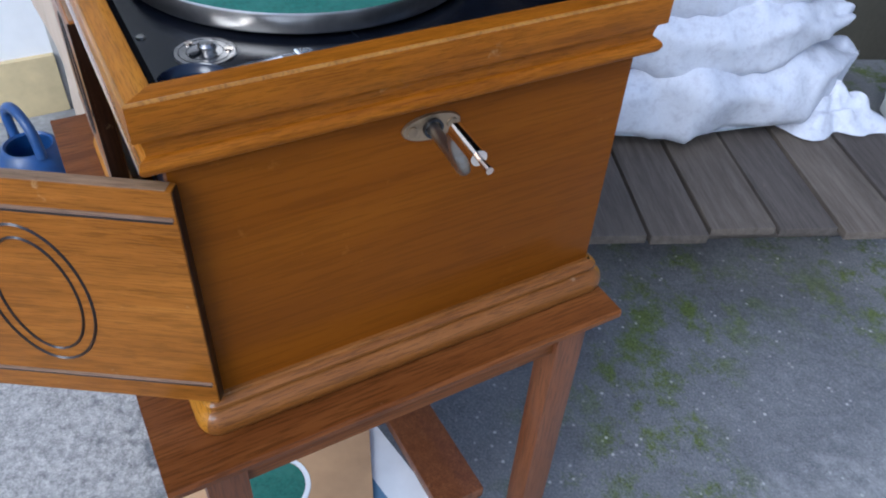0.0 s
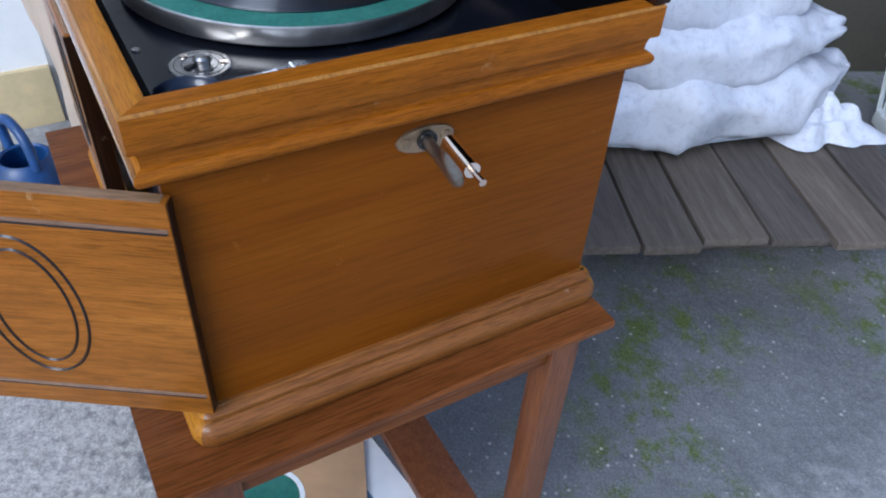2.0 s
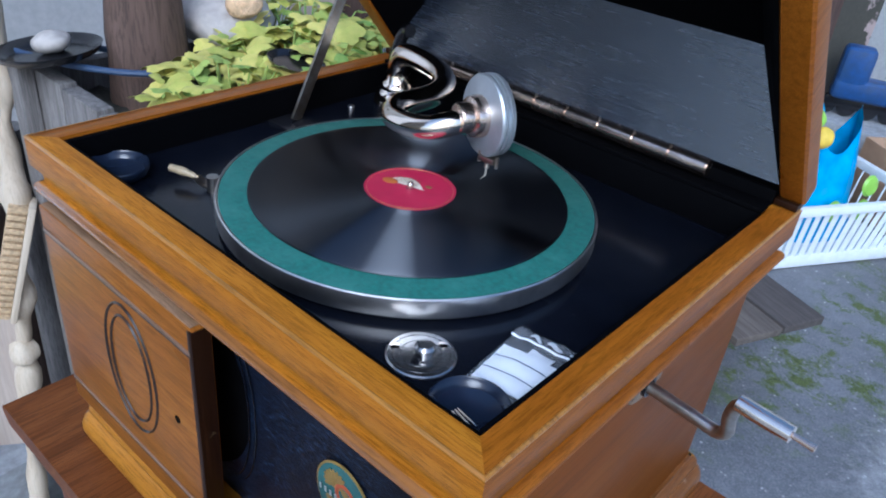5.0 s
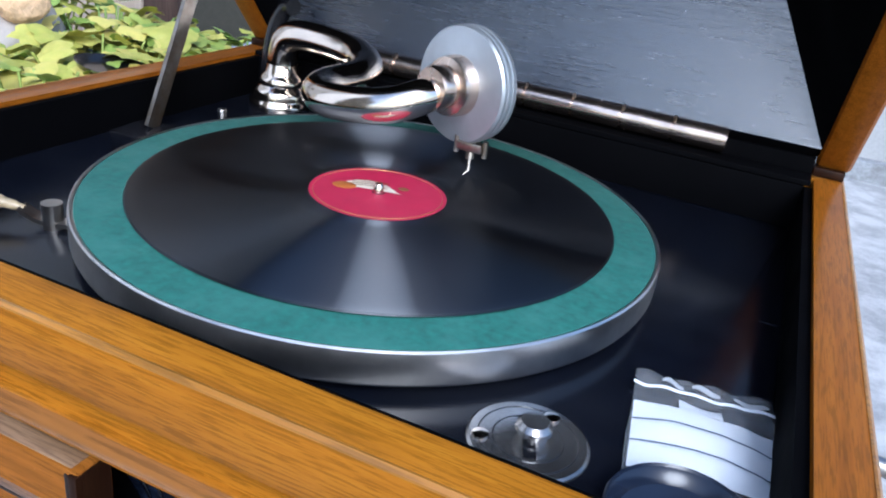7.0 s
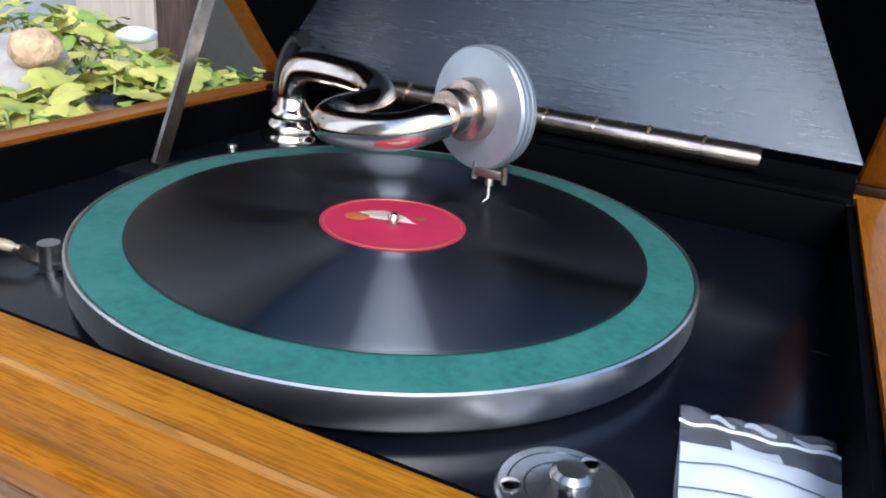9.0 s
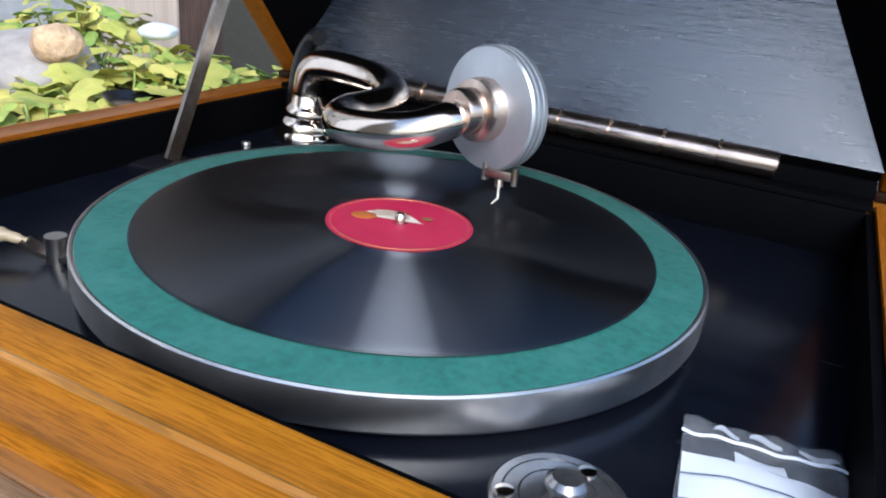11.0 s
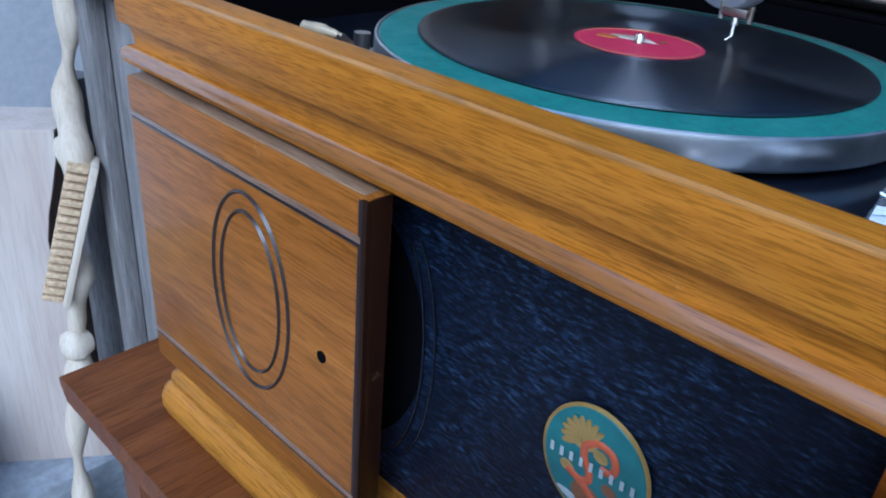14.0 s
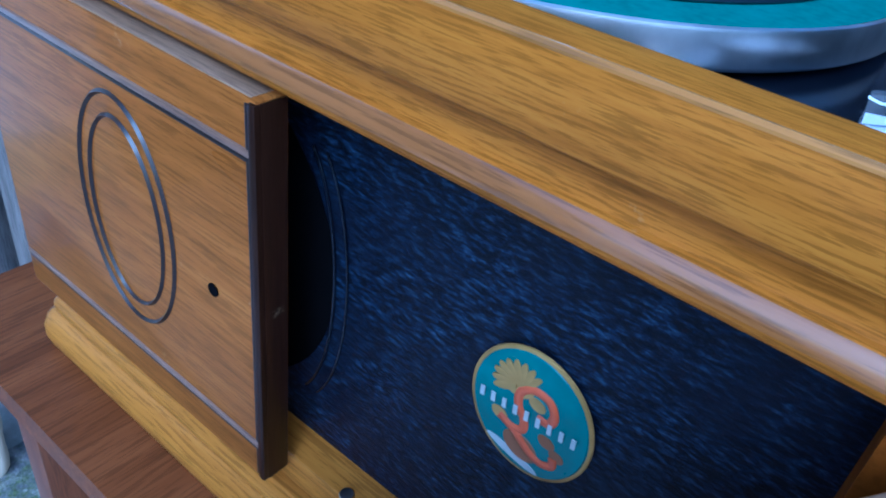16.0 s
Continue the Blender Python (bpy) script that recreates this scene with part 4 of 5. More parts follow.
part("bush", lathe([(0.008, 0.0028), (0.008, 0.006), (0.006, 0.006), (0.006, 0.0)], 20), BLACK_IRON, esc)
crank = part("crank", tube(smooth_path([(-0.012, 0.206, 0.8775), (0.028, 0.202, 0.8775), (0.044, 0.2, 0.878), (0.05, 0.196, 0.886), (0.05, 0.189, 0.902), (0.052, 0.187, 0.914), (0.06, 0.186, 0.918), (0.072, 0.185, 0.918)], 5),
                           0.0046, 14), STEEL, gram, "bare steel winding crank without handle")
part("crank_pin", tube([(0.052, 0.187, 0.9175), (0.086, 0.184, 0.918)], 0.0056, 14), CHROME, crank)
part("crank_tip", tube([(0.085, 0.184, 0.918), (0.1, 0.183, 0.918)], [0.002, 0.0026], 10), BRONZE, crank)
part("door_screw", lathe([(0.004, 0), (0.0035, 0.0015), (0, 0.002)], 14), STEEL, gram, at=pose(-0.205, 0.018, TZ + 0.0603))

# bag of needles
bag = thing("needle_bag", "small clear zip bag with white ruled paper on the deck", "plastic bag", pose(-0.0705, 0.066, DECK, 0, 0, 7.5))
BAGW, BAGH = 0.055, 0.074


def sag(u, v):
    """The height of the bag's upper film over the deck."""
    lift = 0.0028 + 0.004 * (1 - (2 * u - 1) ** 2) * max(0.0, math.sin(math.pi * min(1, v * 1.25))) ** 0.7
    return lift + 0.0012 * noise.noise(Vector((u * 6, v * 7, 1))) * (1.6 if v > 0.72 else 0.5)


part("paper", sheet(20, 20, lambda u, v: (BAGW * (0.02 + 0.96 * u), BAGH * (0.14 + (0.56 - 0.03 * u) * v), sag(u, 0.14 + 0.56 * v) - 0.0009)), BRIGHT_PAPER, bag)
part("paper_tab", sheet(6, 4, lambda u, v: (BAGW * (0.33 + 0.3 * u), BAGH * (0.67 + 0.13 * v), sag(0.33 + 0.3 * u, 0.67 + 0.13 * v) - 0.0007)), BRIGHT_PAPER, bag)
for v0 in (0.33, 0.52):
    part("ruled_line", sheet(20, 1, lambda u, v: (BAGW * (0.02 + 0.96 * u), BAGH * (v0 - 0.05 * u * u + 0.014 * v), sag(u, v0) - 0.0004)), BAGBAR, bag)
part("film", sheet(40, 44, lambda u, v: (BAGW * (u + 0.02 * math.sin(6 * v) * (u - 0.5)), BAGH * v, sag(u, v))), FILM, bag, "crinkled clear film")
part("zip_strip", sheet(24, 2, lambda u, v: (BAGW * u, BAGH * (0.845 + 0.03 * v), sag(u, 0.86) + 0.0005 + 0.0006 * math.sin(math.pi * v))), BRIGHT_PAPER, bag, "white zip strip")
# Pale crease patches put the film's streaky highlights into the colour.
for k, (u0, v0, w0, h0) in enumerate(((0.2, 0.91, 0.16, 0.05), (0.42, 0.9, 0.2, 0.06), (0.72, 0.89, 0.24, 0.05), (0.1, 0.04, 0.14, 0.05))):
    part("crease", sheet(8, 4, lambda u, v: (BAGW * (u0 + w0 * u), BAGH * (v0 + h0 * v * math.sin(math.pi * (0.15 + 0.7 * u)) + 0.02 * math.sin(5 * u + k)), sag(u0 + w0 * u, v0) + 0.0006)), FILM_WHITE, bag)


# ---- table ----
table = thing("side_table", "small red-brown wooden table under the gramophone", "table", pose(0, 0, 0))
TX0, TX1, TY0, TY1 = -0.562, 0.037, -0.044, 0.411
bm = prism([(TX1 - 0.003, TZ), (TX1, TZ - 0.003), (TX1 - 0.001, TZ - 0.01), (TX1 - 0.009, TZ - 0.022), (TX0 + 0.009, TZ - 0.022), (TX0 + 0.001, TZ - 0.01), (TX0, TZ - 0.003), (TX0 + 0.003, TZ)],
           (lambda i: (i, TY0), lambda i: (i, TY1)))
part("tabletop", bm, TABLE_Y, table, smooth=25)
for x, y in ((TX1 - 0.05, TY0 + 0.03), (TX1 - 0.05, TY1 - 0.06), (TX0 + 0.02, TY0 + 0.03), (TX0 + 0.02, TY1 - 0.06)):
    part("leg", box((x, y, 0), (x + 0.032, y + 0.036, TZ - 0.022), 0.002), TABLE_Z, table)
part("apron", box((TX1 - 0.044, TY0 + 0.066, TZ - 0.06), (TX1 - 0.024, TY1 - 0.06, TZ - 0.022), 0.001), TABLE_Y, table)
part("apron", box((TX0 + 0.026, TY0 + 0.066, TZ - 0.06), (TX0 + 0.046, TY1 - 0.06, TZ - 0.022), 0.001), TABLE_Y, table)
part("rail", box((TX0 + 0.052, 0.245, 0.28), (TX1 - 0.05, 0.31, 0.3), 0.002), TABLE_Z, table)
part("shelf_board", box((TX0 + 0.03, 0.0, 0.258), (TX1 - 0.03, 0.235, 0.276), 0.002), TABLE_Y, table)

sleeve_stack = thing("record_sleeve", "kraft paper record sleeve with green label on the shelf", "record sleeve", pose(-0.143, 0.074, 0.279, 0, 0, -22))
part("sleeve_card", box((-0.13, -0.115, 0.004), (0.125, 0.125, 0.009), 0.001), KRAFT, sleeve_stack)
part("flap", box((0.127, -0.1, 0.005), (0.15, 0.11, 0.0075), 0.001, m=pose(0, 0, 0, 0, 0, 4)), KRAFT, sleeve_stack)
part("sleeve_label", lathe([(0, 0.0098), (0.038, 0.0098), (0.0385, 0.009)], 40), FELT, sleeve_stack, "green round label")
part("label_hole", lathe([(0.0385, 0.0099), (0.045, 0.0099), (0.0455, 0.009)], 40), PAPER, sleeve_stack)
mag = thing("paper_sleeve", "white and slate blue printed paper sleeve", "record sleeve", pose(-0.12, 0.115, 0.2765, 0, 0, 8))
part("sheet", box((-0.15, -0.125, 0), (0.15, 0.125, 0.0025), 0.0006), PAPER, mag)
part("print", box((-0.148, 0.04, 0.0026), (0.148, 0.075, 0.0031)), PAPERBLUE, mag)


# ---- pallet and sacks ----
pallet = thing("pallet", "weathered grey wooden pallet on the ground", "pallet", YARD.copy())
rng = random.Random(4)
s = -0.42
while s < 0.6:
    w = rng.uniform(0.118, 0.145)
    l0 = rng.uniform(-0.015, 0.012)
    part("board", box((s, l0, 0.178 + rng.uniform(-0.003, 0.003)), (s + w, 0.98, 0.2), 0.003), PALLET, pallet,
         at=pose(0, 0, 0, 0, 0, 0))
    s += w + rng.uniform(0.006, 0.012)
for v0 in (0.2, 0.5, 0.86):
    part("stringer", box((-0.4, v0, 0.156), (0.6, v0 + 0.09, 0.177), 0.003), PALLET, pallet)
    for s0 in (-0.4, 0.08, 0.48):
        part("block", box((s0, v0, 0.022), (s0 + 0.13, v0 + 0.09, 0.156), 0.004), PALLET, pallet)
    part("runner", box((-0.4, v0, 0.0), (0.6, v0 + 0.09, 0.021), 0.003), PALLET, pallet)


def sack(name, s, v, z, ls, lv, h, seed, turn=0.0, tail=0.2):
    """A flabby filled sack: a flattened lump with creases and a gathered end."""
    own = bmesh.new()
    nu, nv = 96, 56
    rings = []
    for i in range(nu + 1):
        u = i / nu
        e = math.sin(math.pi * min(1, max(0, u))) ** 0.42
        pinch = 1.0
        if u > 1 - tail:
            pinch = 0.34 + 0.66 * ((1 - u) / tail) ** 0.7
        ring = []
        for k in range(nv):
            a = 2 * math.pi * k / nv
            ca, sa = math.cos(a), math.sin(a)
            yy = math.copysign(abs(ca) ** 0.8, ca) * lv / 2 * max(e, 0.12) * pinch
            zz = math.copysign(abs(sa) ** (0.75 if sa > 0 else 0.35), sa) * h / 2 * max(e, 0.05) * pinch
            p = Vector(((u - 0.5) * ls, yy, zz))
            nz = noise.noise(Vector((p.x * 7 + seed, p.y * 7, p.z * 7))) * 0.03 + noise.noise(Vector((p.x * 17, p.y * 17 + seed, p.z * 17))) * 0.012
            nz += 0.003 * math.sin(22 * p.x + 30 * p.z + 9 * noise.noise(Vector((p.x * 4, p.z * 5, seed)))) * abs(sa)
            fold = 1 - abs(noise.noise(Vector((p.x * 3.2 + 2 * seed, p.y * 2.5 + p.z * 7, seed))))
            nz += 0.018 * (fold ** 6 - 0.35) + 0.006 * (1 - abs(noise.noise(Vector((p.x * 14 + seed, p.z * 11 + p.y * 5, 2.0))))) ** 4
            if u > 1 - tail:
                nz += 0.012 * math.sin(5 * a + seed) * (1 - (1 - u) / tail)
            rdir = Vector((0, ca, sa))
            p = p + rdir * nz * (0.9 if sa > -0.6 else 0.15)
            ring.append(own.verts.new(p))
        rings.append(ring)
    for a, b in zip(rings, rings[1:]):
        for k in range(nv):
            own.faces.new((a[k], a[(k + 1) % nv], b[(k + 1) % nv], b[k]))
    own.faces.new(rings[0])
    own.faces.new(rings[-1][::-1])
    low = min(vv.co.z for vv in own.verts)
    for vv in own.verts:
        vv.co.z -= low
    ob = part(name, own, SACK, None, "", 70)
    ob.matrix_basis = YARD @ pose(s, v, z, 0, 0, turn)
    me = ob.data
    k0 = int(nv * (0.62 if seed < 8 else 0.4))
    line = [me.vertices[i * nv + k0].co + Vector((0, -0.003, 0.001)) for i in range(4, nu - 2, 2)]
    part("seam", tube(line, 0.0022, 6), ALU, ob)
    return tagged(ob, "white woven plastic sack, full and creased, on the pallet", "sack", "sacks on the pallet")


sack("sack", 0.13, 0.53, 0.199, 1.1, 0.5, 0.22, 1.0, 3)
sack("sack", 0.08, 0.55, 0.35, 1.0, 0.46, 0.18, 5.0, -5)
sack("sack", 0.1, 0.57, 0.47, 0.98, 0.44, 0.17, 9.0, 6)
sack("sack", 0.06, 0.58, 0.59, 0.96, 0.42, 0.17, 14.0, -2)

def slack(u, w):
    """The slack, crumpled mouth of an empty sack lying on the boards."""
    a = 2 * math.pi * u
    r = (1 - w) ** 0.7 * (1 + 0.28 * math.sin(3 * a + 1) + 0.12 * math.sin(7 * a))
    n = noise.noise(Vector((math.cos(a) * 2.4 * r, math.sin(a) * 2.4 * r, w * 3)))
    return (0.15 * r * math.cos(a), 0.1 * r * math.sin(a), 0.012 + 0.075 * w * (1 + 0.6 * n) + 0.03 * w * abs(n))


bm = sheet(48, 18, slack)
bmesh.ops.remove_doubles(bm, verts=bm.verts, dist=0.0005)
loose = part("empty_sack", bm, SACK, None, "", 70)
loose.matrix_basis = pose(-0.565, 1.63, 0.195, 0, 0, 40)
tagged(loose, "slack white woven sack crumpled on the pallet boards", "sack", "sacks on the pallet")

# leaning post, basket and bags
post = thing("leaning_post", "dark brown weathered wooden post", "post", pose(0, 0, 0))
part("shaft", tube([(-0.435, 1.955, -0.01), (-0.45, 1.96, 0.6), (-0.47, 1.965, 1.9)], 0, flat=(0.07, 0.06)), POSTWOOD, post)
BASK = Matrix.Translation((-0.40, 2.01, 0)) @ Matrix.Rotation(radians(59), 4, "Z")
basket = thing("laundry_basket", "white slatted plastic laundry basket on the ground", "basket", BASK)
BL, BWD, BH = 0.56, 0.36, 0.235
part("bottom", box((0, 0, 0), (BL, BWD, 0.05), 0.012), WHITE_PL, basket)
part("rim", box((-0.03, -0.03, BH - 0.03), (BL + 0.03, -0.005, BH), 0.008), WHITE_PL, basket)
part("rim", box((-0.03, BWD + 0.005, BH - 0.03), (BL + 0.03, BWD + 0.03, BH), 0.008), WHITE_PL, basket)
part("rim", box((-0.03, -0.005, BH - 0.03), (-0.005, BWD + 0.005, BH), 0.006), WHITE_PL, basket)
part("rim", box((BL + 0.005, -0.005, BH - 0.03), (BL + 0.03, BWD + 0.005, BH), 0.006), WHITE_PL, basket)
for k in range(18):
    x = 0.01 + (BL - 0.02) * k / 17
    xt = -0.015 + (BL + 0.03) * k / 17
    part("slat", tube([(x, 0.004, 0.045), (xt, -0.016, BH - 0.02)], 0, flat=(0.014, 0.005)), WHITE_PL, basket)
    part("slat", tube([(x, BWD - 0.004, 0.045), (xt, BWD + 0.016, BH - 0.02)], 0, flat=(0.014, 0.005)), WHITE_PL, basket)
for k in range(11):
    y = 0.01 + (BWD - 0.02) * k / 10
    part("slat", tube([(0.004, y, 0.045), (-0.016, y * 1.05 - 0.01, BH - 0.02)], 0, flat=(0.005, 0.014)), WHITE_PL, basket)
    part("slat", tube([(BL - 0.004, y, 0.045), (BL + 0.016, y * 1.05 - 0.01, BH - 0.02)], 0, flat=(0.005, 0.014)), WHITE_PL, basket)


def crumpled(lx, ly, h, seed, top=0.5):
    def f(u, v):
        a = 2 * math.pi * u
        k = (1 - v) + v * top * (0.6 + 0.4 * abs(math.cos(a + seed)))
        n = noise.noise(Vector((math.cos(a) * 2 + seed, math.sin(a) * 2, v * 3)))
        return (math.cos(a) * lx / 2 * k * (1 + 0.25 * n), math.sin(a) * ly / 2 * k * (1 + 0.25 * n), h * v * (1 + 0.2 * math.sin(2 * a + seed) * v))
    own = sheet(36, 14, f)
    bmesh.ops.remove_doubles(own, verts=own.verts, dist=0.0005)
    return own


sbag = thing("shopping_bag", "bright blue plastic bag with green dots in the basket", "bag", BASK @ pose(0.3, 0.18, 0.051))
part("film", crumpled(0.36, 0.24, 0.36, 2.0, 0.55), BAG_BLUE, sbag)
for p in ((0.1, -0.12, 0.2), (-0.02, -0.13, 0.12), (0.13, -0.1, 0.1)):
    part("dot", lathe([(0, 0.012), (0.03, 0.008), (0.036, 0)], 24), BAG_GREEN, sbag, at=pose(*p, 80, 0, 10))
toy = thing("cloth_toy", "colourful cloth toy in red, yellow and green", "toy", BASK @ pose(0.1, 0.1, 0.2))
cloth = random.Random(6)
petals = [((cloth.uniform(-0.06, 0.09), cloth.uniform(-0.07, 0.06), 0.02 + 0.024 * k + cloth.uniform(-0.01, 0.01)), cloth.uniform(0.022, 0.036), (TOY_YEL, TOY_RED, BAG_GREEN, TOY_RED)[k % 4]) for k in range(11)]
for k, (p, r, m) in enumerate(petals):
    b2 = bmesh.new()
    bmesh.ops.create_icosphere(b2, subdivisions=3, radius=r)
    for vv in b2.verts:
        vv.co *= 1 + 0.25 * noise.noise(vv.co * 40 + Vector((k, 0, 0)))
    part("petal", b2, m, toy, at=pose(*p))
carton = thing("cardboard_box", "open brown cardboard box on the ground", "box", BASK @ pose(0.66, 0.1, 0, 0, 0, -8))
part("front", box((0, 0, 0), (0.42, 0.006, 0.26), 0.001), CARD, carton)
part("back", box((0, 0.3, 0), (0.42, 0.306, 0.26), 0.001), CARD, carton)
part("side", box((0, 0.006, 0), (0.006, 0.3, 0.26), 0.001), CARD, carton)
part("side", box((0.414, 0.006, 0), (0.42, 0.3, 0.26), 0.001), CARD, carton)
part("flap", box((0, -0.13, 0), (0.42, 0.0, 0.005), 0.001), CARD, carton, at=pose(0, 0, 0.26, 35))

# ---- left side: planter, branch, brush, timber, watering can ----
planter = thing("planter_box", "weathered grey wooden planter box", "planter", pose(0, 0, 0))
PX0, PX1, PY0, PY1, PZ = -0.9, -0.575, 0.17, 0.66, 0.855
x = PX0
k = 0
while x < PX1 - 0.01:
    w = min(0.092, PX1 - x)
    part("plank", box((x, PY0, 0.02), (x + w - 0.004, PY0 + 0.022, PZ - 0.004 * (k % 3)), 0.002), GREYWOOD, planter)
    x += w
    k += 1
y = PY0 + 0.026
while y < PY1:
    for xx in (PX0, PX1 - 0.022):
        part("plank", box((xx, y, 0.02), (xx + 0.022, y + 0.094, PZ - 0.004 * (k % 2)), 0.002), GREYWOOD, planter)
    y += 0.098
    k += 1
part("corner_post", box((PX0 - 0.012, PY0 - 0.022, 0.0), (PX0 + 0.022, PY0 - 0.001, 0.86), 0.003), GREYWOOD, planter)
part("corner_post", box((PX0 - 0.026, PY0 + 0.001, 0.0), (PX0 - 0.002, PY0 + 0.05, 0.85), 0.003), GREYWOOD, planter)
part("soil", sheet(20, 30, lambda u, v: (PX0 + 0.02 + (PX1 - PX0 - 0.04) * u, PY0 + 0.02 + (PY1 - PY0 - 0.04) * v, PZ - 0.045 + 0.015 * noise.noise(Vector((u * 6, v * 12, 0))))), SOIL, planter, "dark wet soil")
hose = thing("garden_hose", "dark blue hose looped round the planter top", "hose", pose(0, 0, 0))
for path in ([(-0.944, 0.159, 0.872), (-0.900, 0.165, 0.872), (-0.828, 0.193, 0.872), (-0.772, 0.229, 0.872), (-0.740, 0.270, 0.872), (-0.719, 0.326, 0.872)],
             [(-0.929, 0.229, 0.872), (-0.870, 0.252, 0.872), (-0.807, 0.297, 0.872), (-0.769, 0.338, 0.872), (-0.747, 0.380, 0.872)]):
    part("loop", tube(smooth_path(path), 0.0042, 10), HOSE, hose)
stump = part("bark_stump", lathe([(0.052, 0), (0.055, 0.05), (0.05, 0.1), (0.047, 0.17), (0.02, 0.172), (0, 0.17)], 28), BARK, None, "")
for vv in stump.data.vertices:
    vv.co += Vector((vv.co.x, vv.co.y, 0)) * 0.25 * noise.noise(vv.co * 30)
stump.matrix_basis = pose(-0.825, 0.30, 0.80)
tagged(stump, "grey-brown bark stump in the planter", "stump")
saucer = part("saucer", lathe([(0, 0.004), (0.05, 0.003), (0.062, 0.012), (0.066, 0.013), (0.06, 0.004), (0.05, 0), (0, 0)], 40), BLACK_IRON, None, "")
saucer.matrix_basis = pose(-0.86, 0.185, 0.875, 4, -5)
dish = copy_thing(saucer, pose(-0.6, 0.37, 0.905, -6, 8) @ Matrix.Scale(0.55, 4))
tagged(dish, "dark plastic saucer among the planter leaves", "dish")
tagged(saucer, "dark shallow dish on the planter post", "dish")


def rock(name, m, r, label, seed, mat=STONE, flat=0.6):
    b2 = bmesh.new()
    bmesh.ops.create_icosphere(b2, subdivisions=3, radius=r)
    for vv in b2.verts:
        vv.co *= 1 + 0.35 * noise.noise(vv.co / r * 0.9 + Vector((seed, 0, 0)))
        vv.co.z *= flat
    ob = part(name, b2, mat, None, "", 60)
    ob.matrix_basis = m
    return tagged(ob, label, "stone")


rock("stone", pose(-0.86, 0.19, 0.894), 0.025, "small pale stone on the dish", 1)
rock("stone", pose(-0.83, 0.43, 0.9), 0.07, "large pale stone among the leaves", 3)
rock("stone", pose(-0.772, 0.415, 0.935), 0.024, "small rough cream stone among the leaves", 5, CREAMSTONE, 0.8)
rock("stone", pose(-0.79, 0.57, 0.935), 0.024, "small white stone among the leaves", 8, PAPER, 0.4)


def leaf_mesh(name, ln, lobes, notch, mat, seed=0.0):
    """A rounded leaf with shallow lobes, a notched base and a folded midrib."""
    own = bmesh.new()
    n = 26
    mid = own.verts.new((ln * 0.45, 0, 0.0))
    rings = [[], []]
    for i in range(n):
        a = 2 * math.pi * i / n
        r = ln * 0.5 * (1 + 0.15 * math.cos(lobes * a + seed) + 0.05 * math.cos(13 * a + seed)) * (1 - notch * max(0.0, math.cos(a - math.pi)) ** 6)
        for q, f in enumerate((0.55, 1.0)):
            x, y = ln * 0.45 + f * r * math.cos(a), 0.92 * f * r * math.sin(a)
            z = 0.16 * abs(y) - 1.6 * (f * r) ** 2 / ln * 0.3 + 0.05 * ln * f * math.sin(3 * a + seed)
            rings[q].append(own.verts.new((x, y, z)))
    for i in range(n):
        j = (i + 1) % n
        own.faces.new((mid, rings[0][i], rings[0][j]))
        own.faces.new((rings[0][i], rings[1][i], rings[1][j], rings[0][j]))
    me = mesh_of(own, name, 80)
    me.materials.append(mat)
    return me


LEAVES = [leaf_mesh("leaf", 0.038, 5, 0.5, LEAF_Y), leaf_mesh("leaf", 0.027, 3, 0.4, LEAF_G, 1.0), leaf_mesh("leaf", 0.05, 5, 0.45, LEAF_Y, 0.6), leaf_mesh("leaf", 0.032, 5, 0.5, LEAF_G, 2.0), leaf_mesh("leaf", 0.022, 3, 0.3, LEAF_Y, 2.4)]
for m_ in (LEAF_Y, LEAF_G):
    info = m_.node_tree.nodes.new("ShaderNodeObjectInfo")
    for l_ in list(m_.node_tree.links):
        if l_.from_node.type == "NEW_GEOMETRY":
            m_.node_tree.links.new(info.outputs["Random"], l_.to_socket)
rng = random.Random(11)
for px, py, n, spread, zb in ((-0.61, 0.285, 110, 0.085, 0.905), (-0.67, 0.41, 190, 0.11, 0.91), (-0.63, 0.57, 170, 0.105, 0.905), (-0.74, 0.5, 160, 0.1, 0.915), (-0.89, 0.53, 70, 0.07, 0.95)):
    plant = thing("pond_plant", "leafy ground plant with yellow-green leaves in the planter", "plant", pose(px, py, PZ - 0.05), "plants in the planter")
    bm = bmesh.new()
    spots = []
    for k in range(n):
        a, r = rng.uniform(0, 6.283), spread * math.sqrt(rng.random())
        x, y = r * math.cos(a), r * math.sin(a)
        z = zb - (PZ - 0.05) + rng.uniform(-0.02, 0.02) - 0.25 * r
        spots.append((x, y, z, a))
        if k % 2 == 0:
            tube([(x * 0.3, y * 0.3, 0.0), (x * 0.7, y * 0.7, z * 0.7), (x, y, z)], 0.0012, 5, bm)
    tagged(part("stem_mass", bm, LEAF_G, plant), "", "", "", "stuff")
    for x, y, z, a in spots:
        ob = new("leaf", rng.choice(LEAVES))
        ob.parent = plant
        sc = rng.uniform(0.7, 1.15)
        ob.matrix_basis = pose(x, y, z, rng.uniform(-28, 28), rng.uniform(-14, 34), math.degrees(a) + rng.uniform(-70, 70)) @ Matrix.Diagonal((sc, sc, sc, 1))

for nm, x, w, mat, lab in (("pale_board", -1.04, 0.15, SLAB, "pale sawn board standing behind the planter"), ("brown_batten", -0.887, 0.062, POSTWOOD, "brown wooden batten standing behind the planter")):
    bt = part(nm, box((x, 0.7, 0), (x + w, 0.722, 1.8), 0.003), mat, None, "")
    tagged(bt, lab, "board")

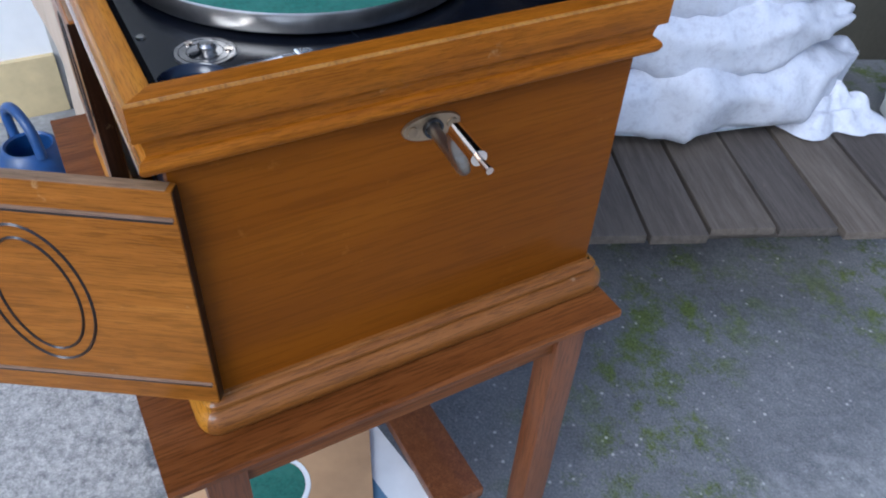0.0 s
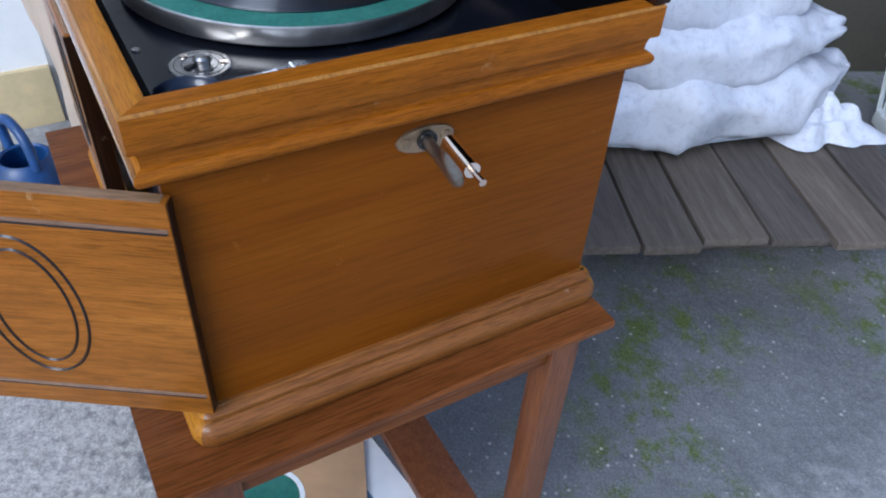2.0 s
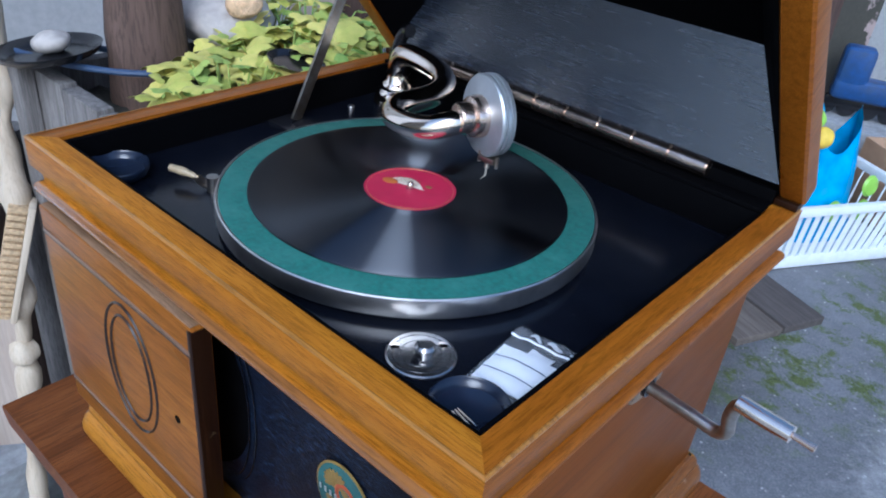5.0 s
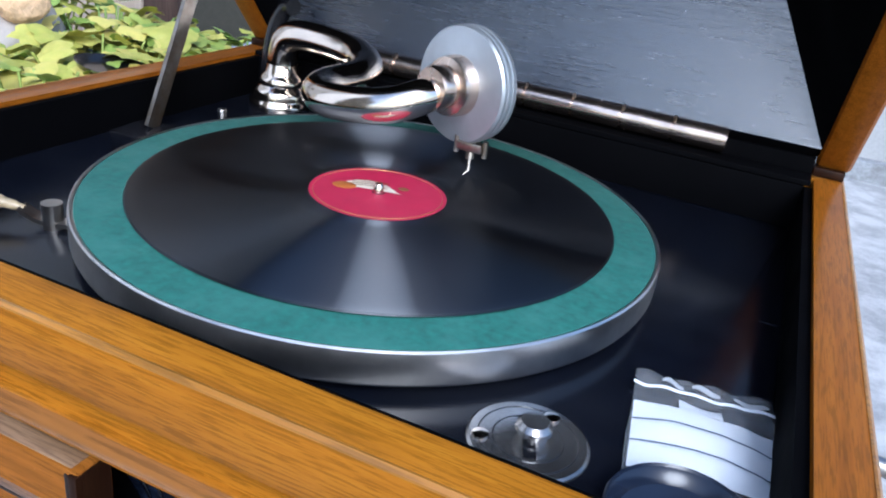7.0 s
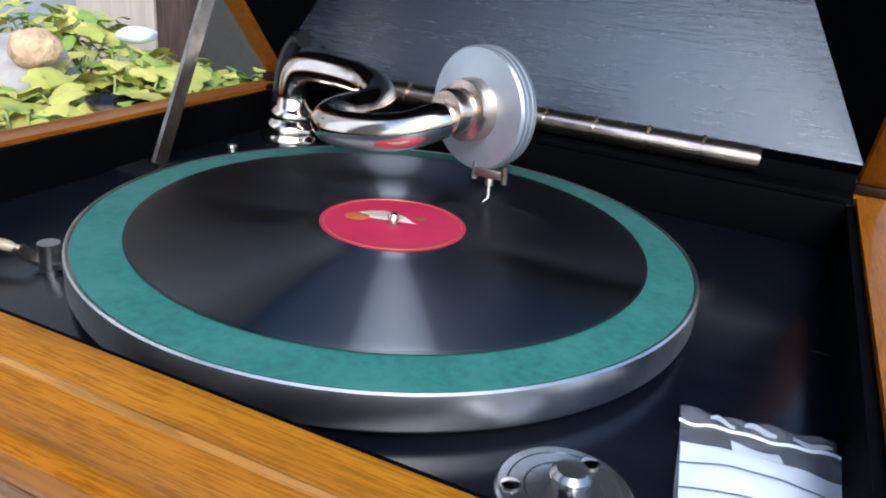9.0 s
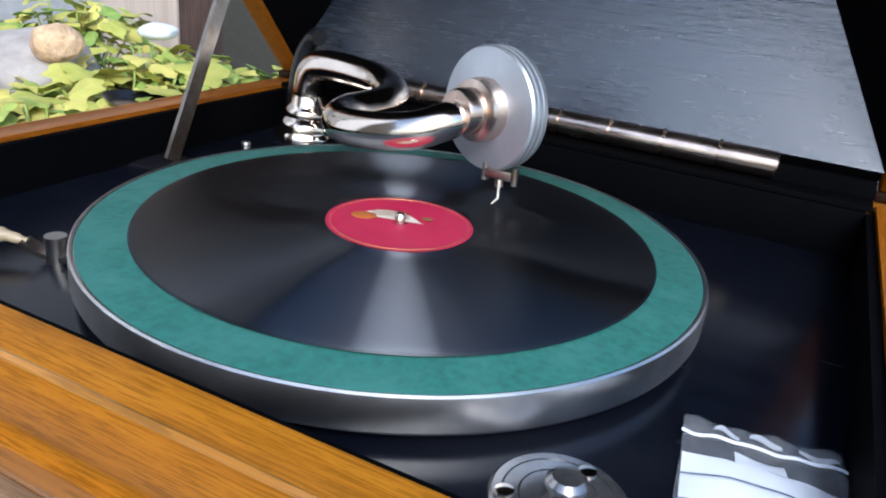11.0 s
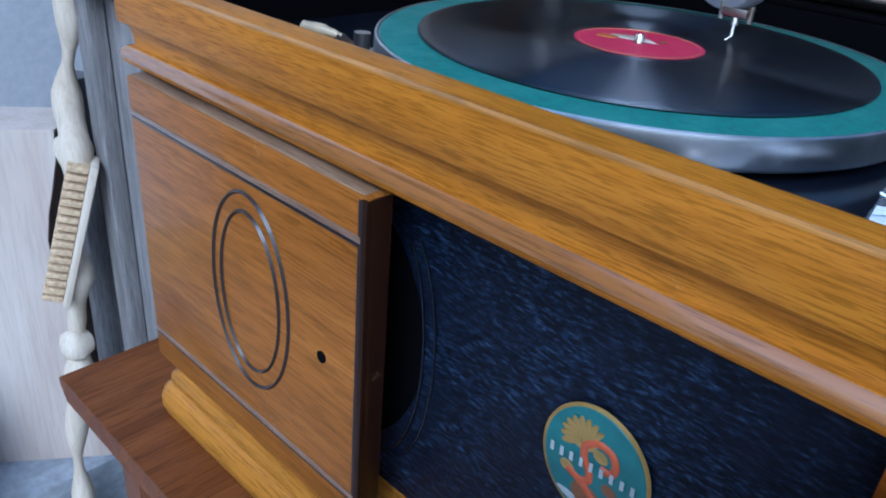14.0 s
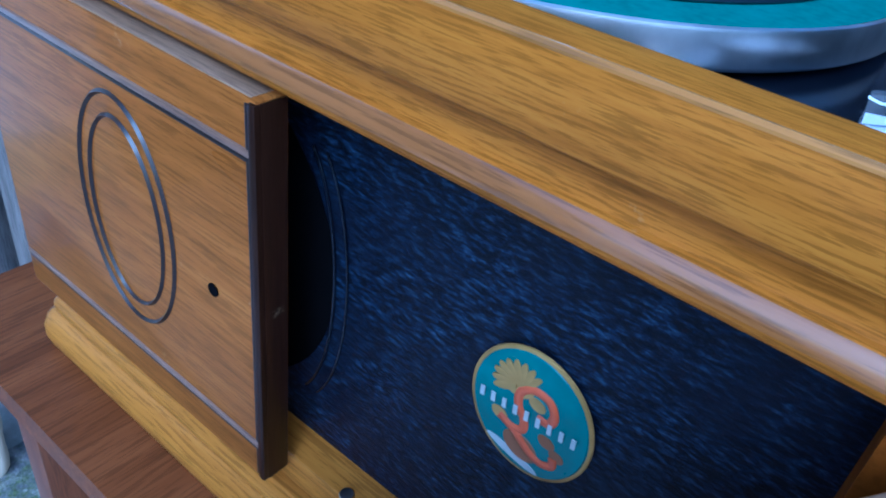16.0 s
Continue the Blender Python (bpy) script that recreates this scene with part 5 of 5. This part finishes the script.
branch = part("bleached_branch", tube(smooth_path([(x + 0.035, y, z) for x, y, z in ((-0.99, 0.06, -0.003), (-0.985, 0.07, 0.1), (-0.982, 0.075, 0.22), (-0.965, 0.09, 0.34), (-0.97, 0.1, 0.42), (-0.955, 0.105, 0.5), (-0.975, 0.115, 0.57), (-0.945, 0.125, 0.66), (-0.97, 0.135, 0.74), (-0.955, 0.145, 0.83), (-0.985, 0.15, 0.95), (-0.99, 0.16, 1.1))], 5),
                                      [0.014 + 0.005 * math.sin(i * 0.55) + 0.003 * math.sin(i * 1.3) for i in range(56)], 14), STICK, None, "")
for x, y, z, r in ((-0.925, 0.092, 0.4, 0.021), (-0.925, 0.128, 0.67, 0.022)):
    b2 = bmesh.new()
    bmesh.ops.create_icosphere(b2, subdivisions=2, radius=r)
    for vv in b2.verts:
        vv.co *= 1 + 0.3 * noise.noise(vv.co * 60)
    part("knot", b2, STICK, branch, at=pose(x, y, z))
tagged(branch, "twisted bleached branch leaning by the planter", "branch")
pipe = part("grey_pole", tube([(-0.994, 0.167, 0.12), (-0.965, 0.155, 0.75)], [0.026, 0.018], 16), GREYWOOD, None, "")
tagged(pipe, "grey weathered round pole leaning on the planter", "pole")
bz = (Vector((-0.925, 0.15, 0.65)) - Vector((-0.955, 0.1, 0.458))).normalized()
bx = Vector((0.45, 0.89, 0)) - bz * bz.dot(Vector((0.45, 0.89, 0)))
bx.normalize()
by = bz.cross(bx)
brush = thing("scrubbing_brush", "pale wooden scrubbing brush hanging at the branch", "brush",
              Matrix(((bx.x, by.x, bz.x, -0.893), (bx.y, by.y, bz.y, 0.132), (bx.z, by.z, bz.z, 0.668), (0, 0, 0, 1))))
part("back", box((0.003, -0.02, -0.2), (0.013, 0.02, 0.0), 0.004), STICK, brush)
for k in range(17):
    part("bristle_tuft", box((-0.022, -0.017, -0.195 + 0.0114 * k), (0.003, 0.017, -0.195 + 0.0114 * k + 0.0085), 0.003), BRISTLE, brush)

slab_m = Matrix.Translation((-1.095, -0.004, 0.124)) @ Matrix.Rotation(radians(54.7), 4, "Z")
slab = thing("timber_slab", "pale sawn timber slab with bark edge standing upright", "timber", slab_m)
def slab_edge(z, k):
    return 0.012 * math.sin(z * 9 + k) + 0.008 * math.sin(z * 23 + k)
bm = bmesh.new()
rows = []
for j in range(15):
    z = 0.55 * j / 14
    rows.append([bm.verts.new(p) for p in ((slab_edge(z, 0), 0, z), (0.155 + slab_edge(z, 2), 0, z), (0.175 + slab_edge(z, 2), 0.09, z), (-0.01 + slab_edge(z, 0), 0.09, z))])
for a, b in zip(rows, rows[1:]):
    for k in range(4):
        bm.faces.new((a[k], a[(k + 1) % 4], b[(k + 1) % 4], b[k]))
bm.faces.new(rows[0][::-1])
bm.faces.new(rows[-1])
part("board", bm, SLAB, slab, smooth=25)
bm = sheet(1, 14, lambda u, v: (0.1565 + 0.022 * u + slab_edge(0.55 * v, 2), -0.001 + 0.092 * u, 0.548 * v))
part("bark_edge", bm, BARK, slab, "dark bark edge")

can = thing("watering_can", "dark blue plastic watering can on the ground", "watering can", pose(-1.055, -0.1, 0.124, 0, 0, 20) @ Matrix.Scale(0.9, 4))
part("body", lathe([(0, 0.001), (0.07, 0.001), (0.076, 0.008), (0.078, 0.1), (0.072, 0.17), (0.058, 0.2), (0.05, 0.205), (0.046, 0.2), (0.05, 0.18), (0.06, 0.05), (0, 0.04)], 40), BLUE, can)
part("handle", tube(smooth_path([(-0.06, 0, 0.18), (-0.07, 0, 0.25), (-0.02, 0, 0.285), (0.04, 0, 0.26), (0.055, 0, 0.195)]), 0.011, 12), BLUE, can)
part("spout", tube(smooth_path([(0.06, -0.02, 0.05), (0.11, -0.03, 0.09), (0.15, -0.04, 0.14)]), [0.02] * 8 + [0.016] * 5, 14), BLUE, can)
part("sticker", box((0.0, -0.0795, 0.09), (0.02, -0.0775, 0.12), 0.0005), PAPER, can)

pave = thing("paving", "pale concrete paving slabs beside the wall", "paving", pose(0, 0, 0), "", "structure")
for i in range(2):
    for j in range(5):
        part("slab", box((-1.484 + 0.252 * i, -0.75 + 0.302 * j, -0.02), (-1.484 + 0.252 * i + 0.247, -0.75 + 0.302 * j + 0.296, 0.122 + 0.002 * ((i + j) % 2)), 0.003), CONCRETE, pave)

skate = thing("inline_skate", "dark blue inline skate on the low step", "skate", pose(-0.5, 3.08, 0.23, 0, 0, 20))
part("boot", join(box((-0.12, -0.045, 0.075), (0.13, 0.045, 0.16), 0.025, 3), box((-0.12, -0.045, 0.12), (0.0, 0.045, 0.28), 0.03, 3)), BLUE, skate)
part("chassis", box((-0.13, -0.015, 0.035), (0.13, 0.015, 0.078), 0.005), BLACK_IRON, skate)
for k in range(4):
    part("wheel", lathe([(0, -0.012), (0.03, -0.012), (0.038, 0), (0.03, 0.012), (0, 0.012)], 20), BLACK_IRON, skate, at=pose(-0.115 + 0.077 * k, 0, 0.0385, 90))
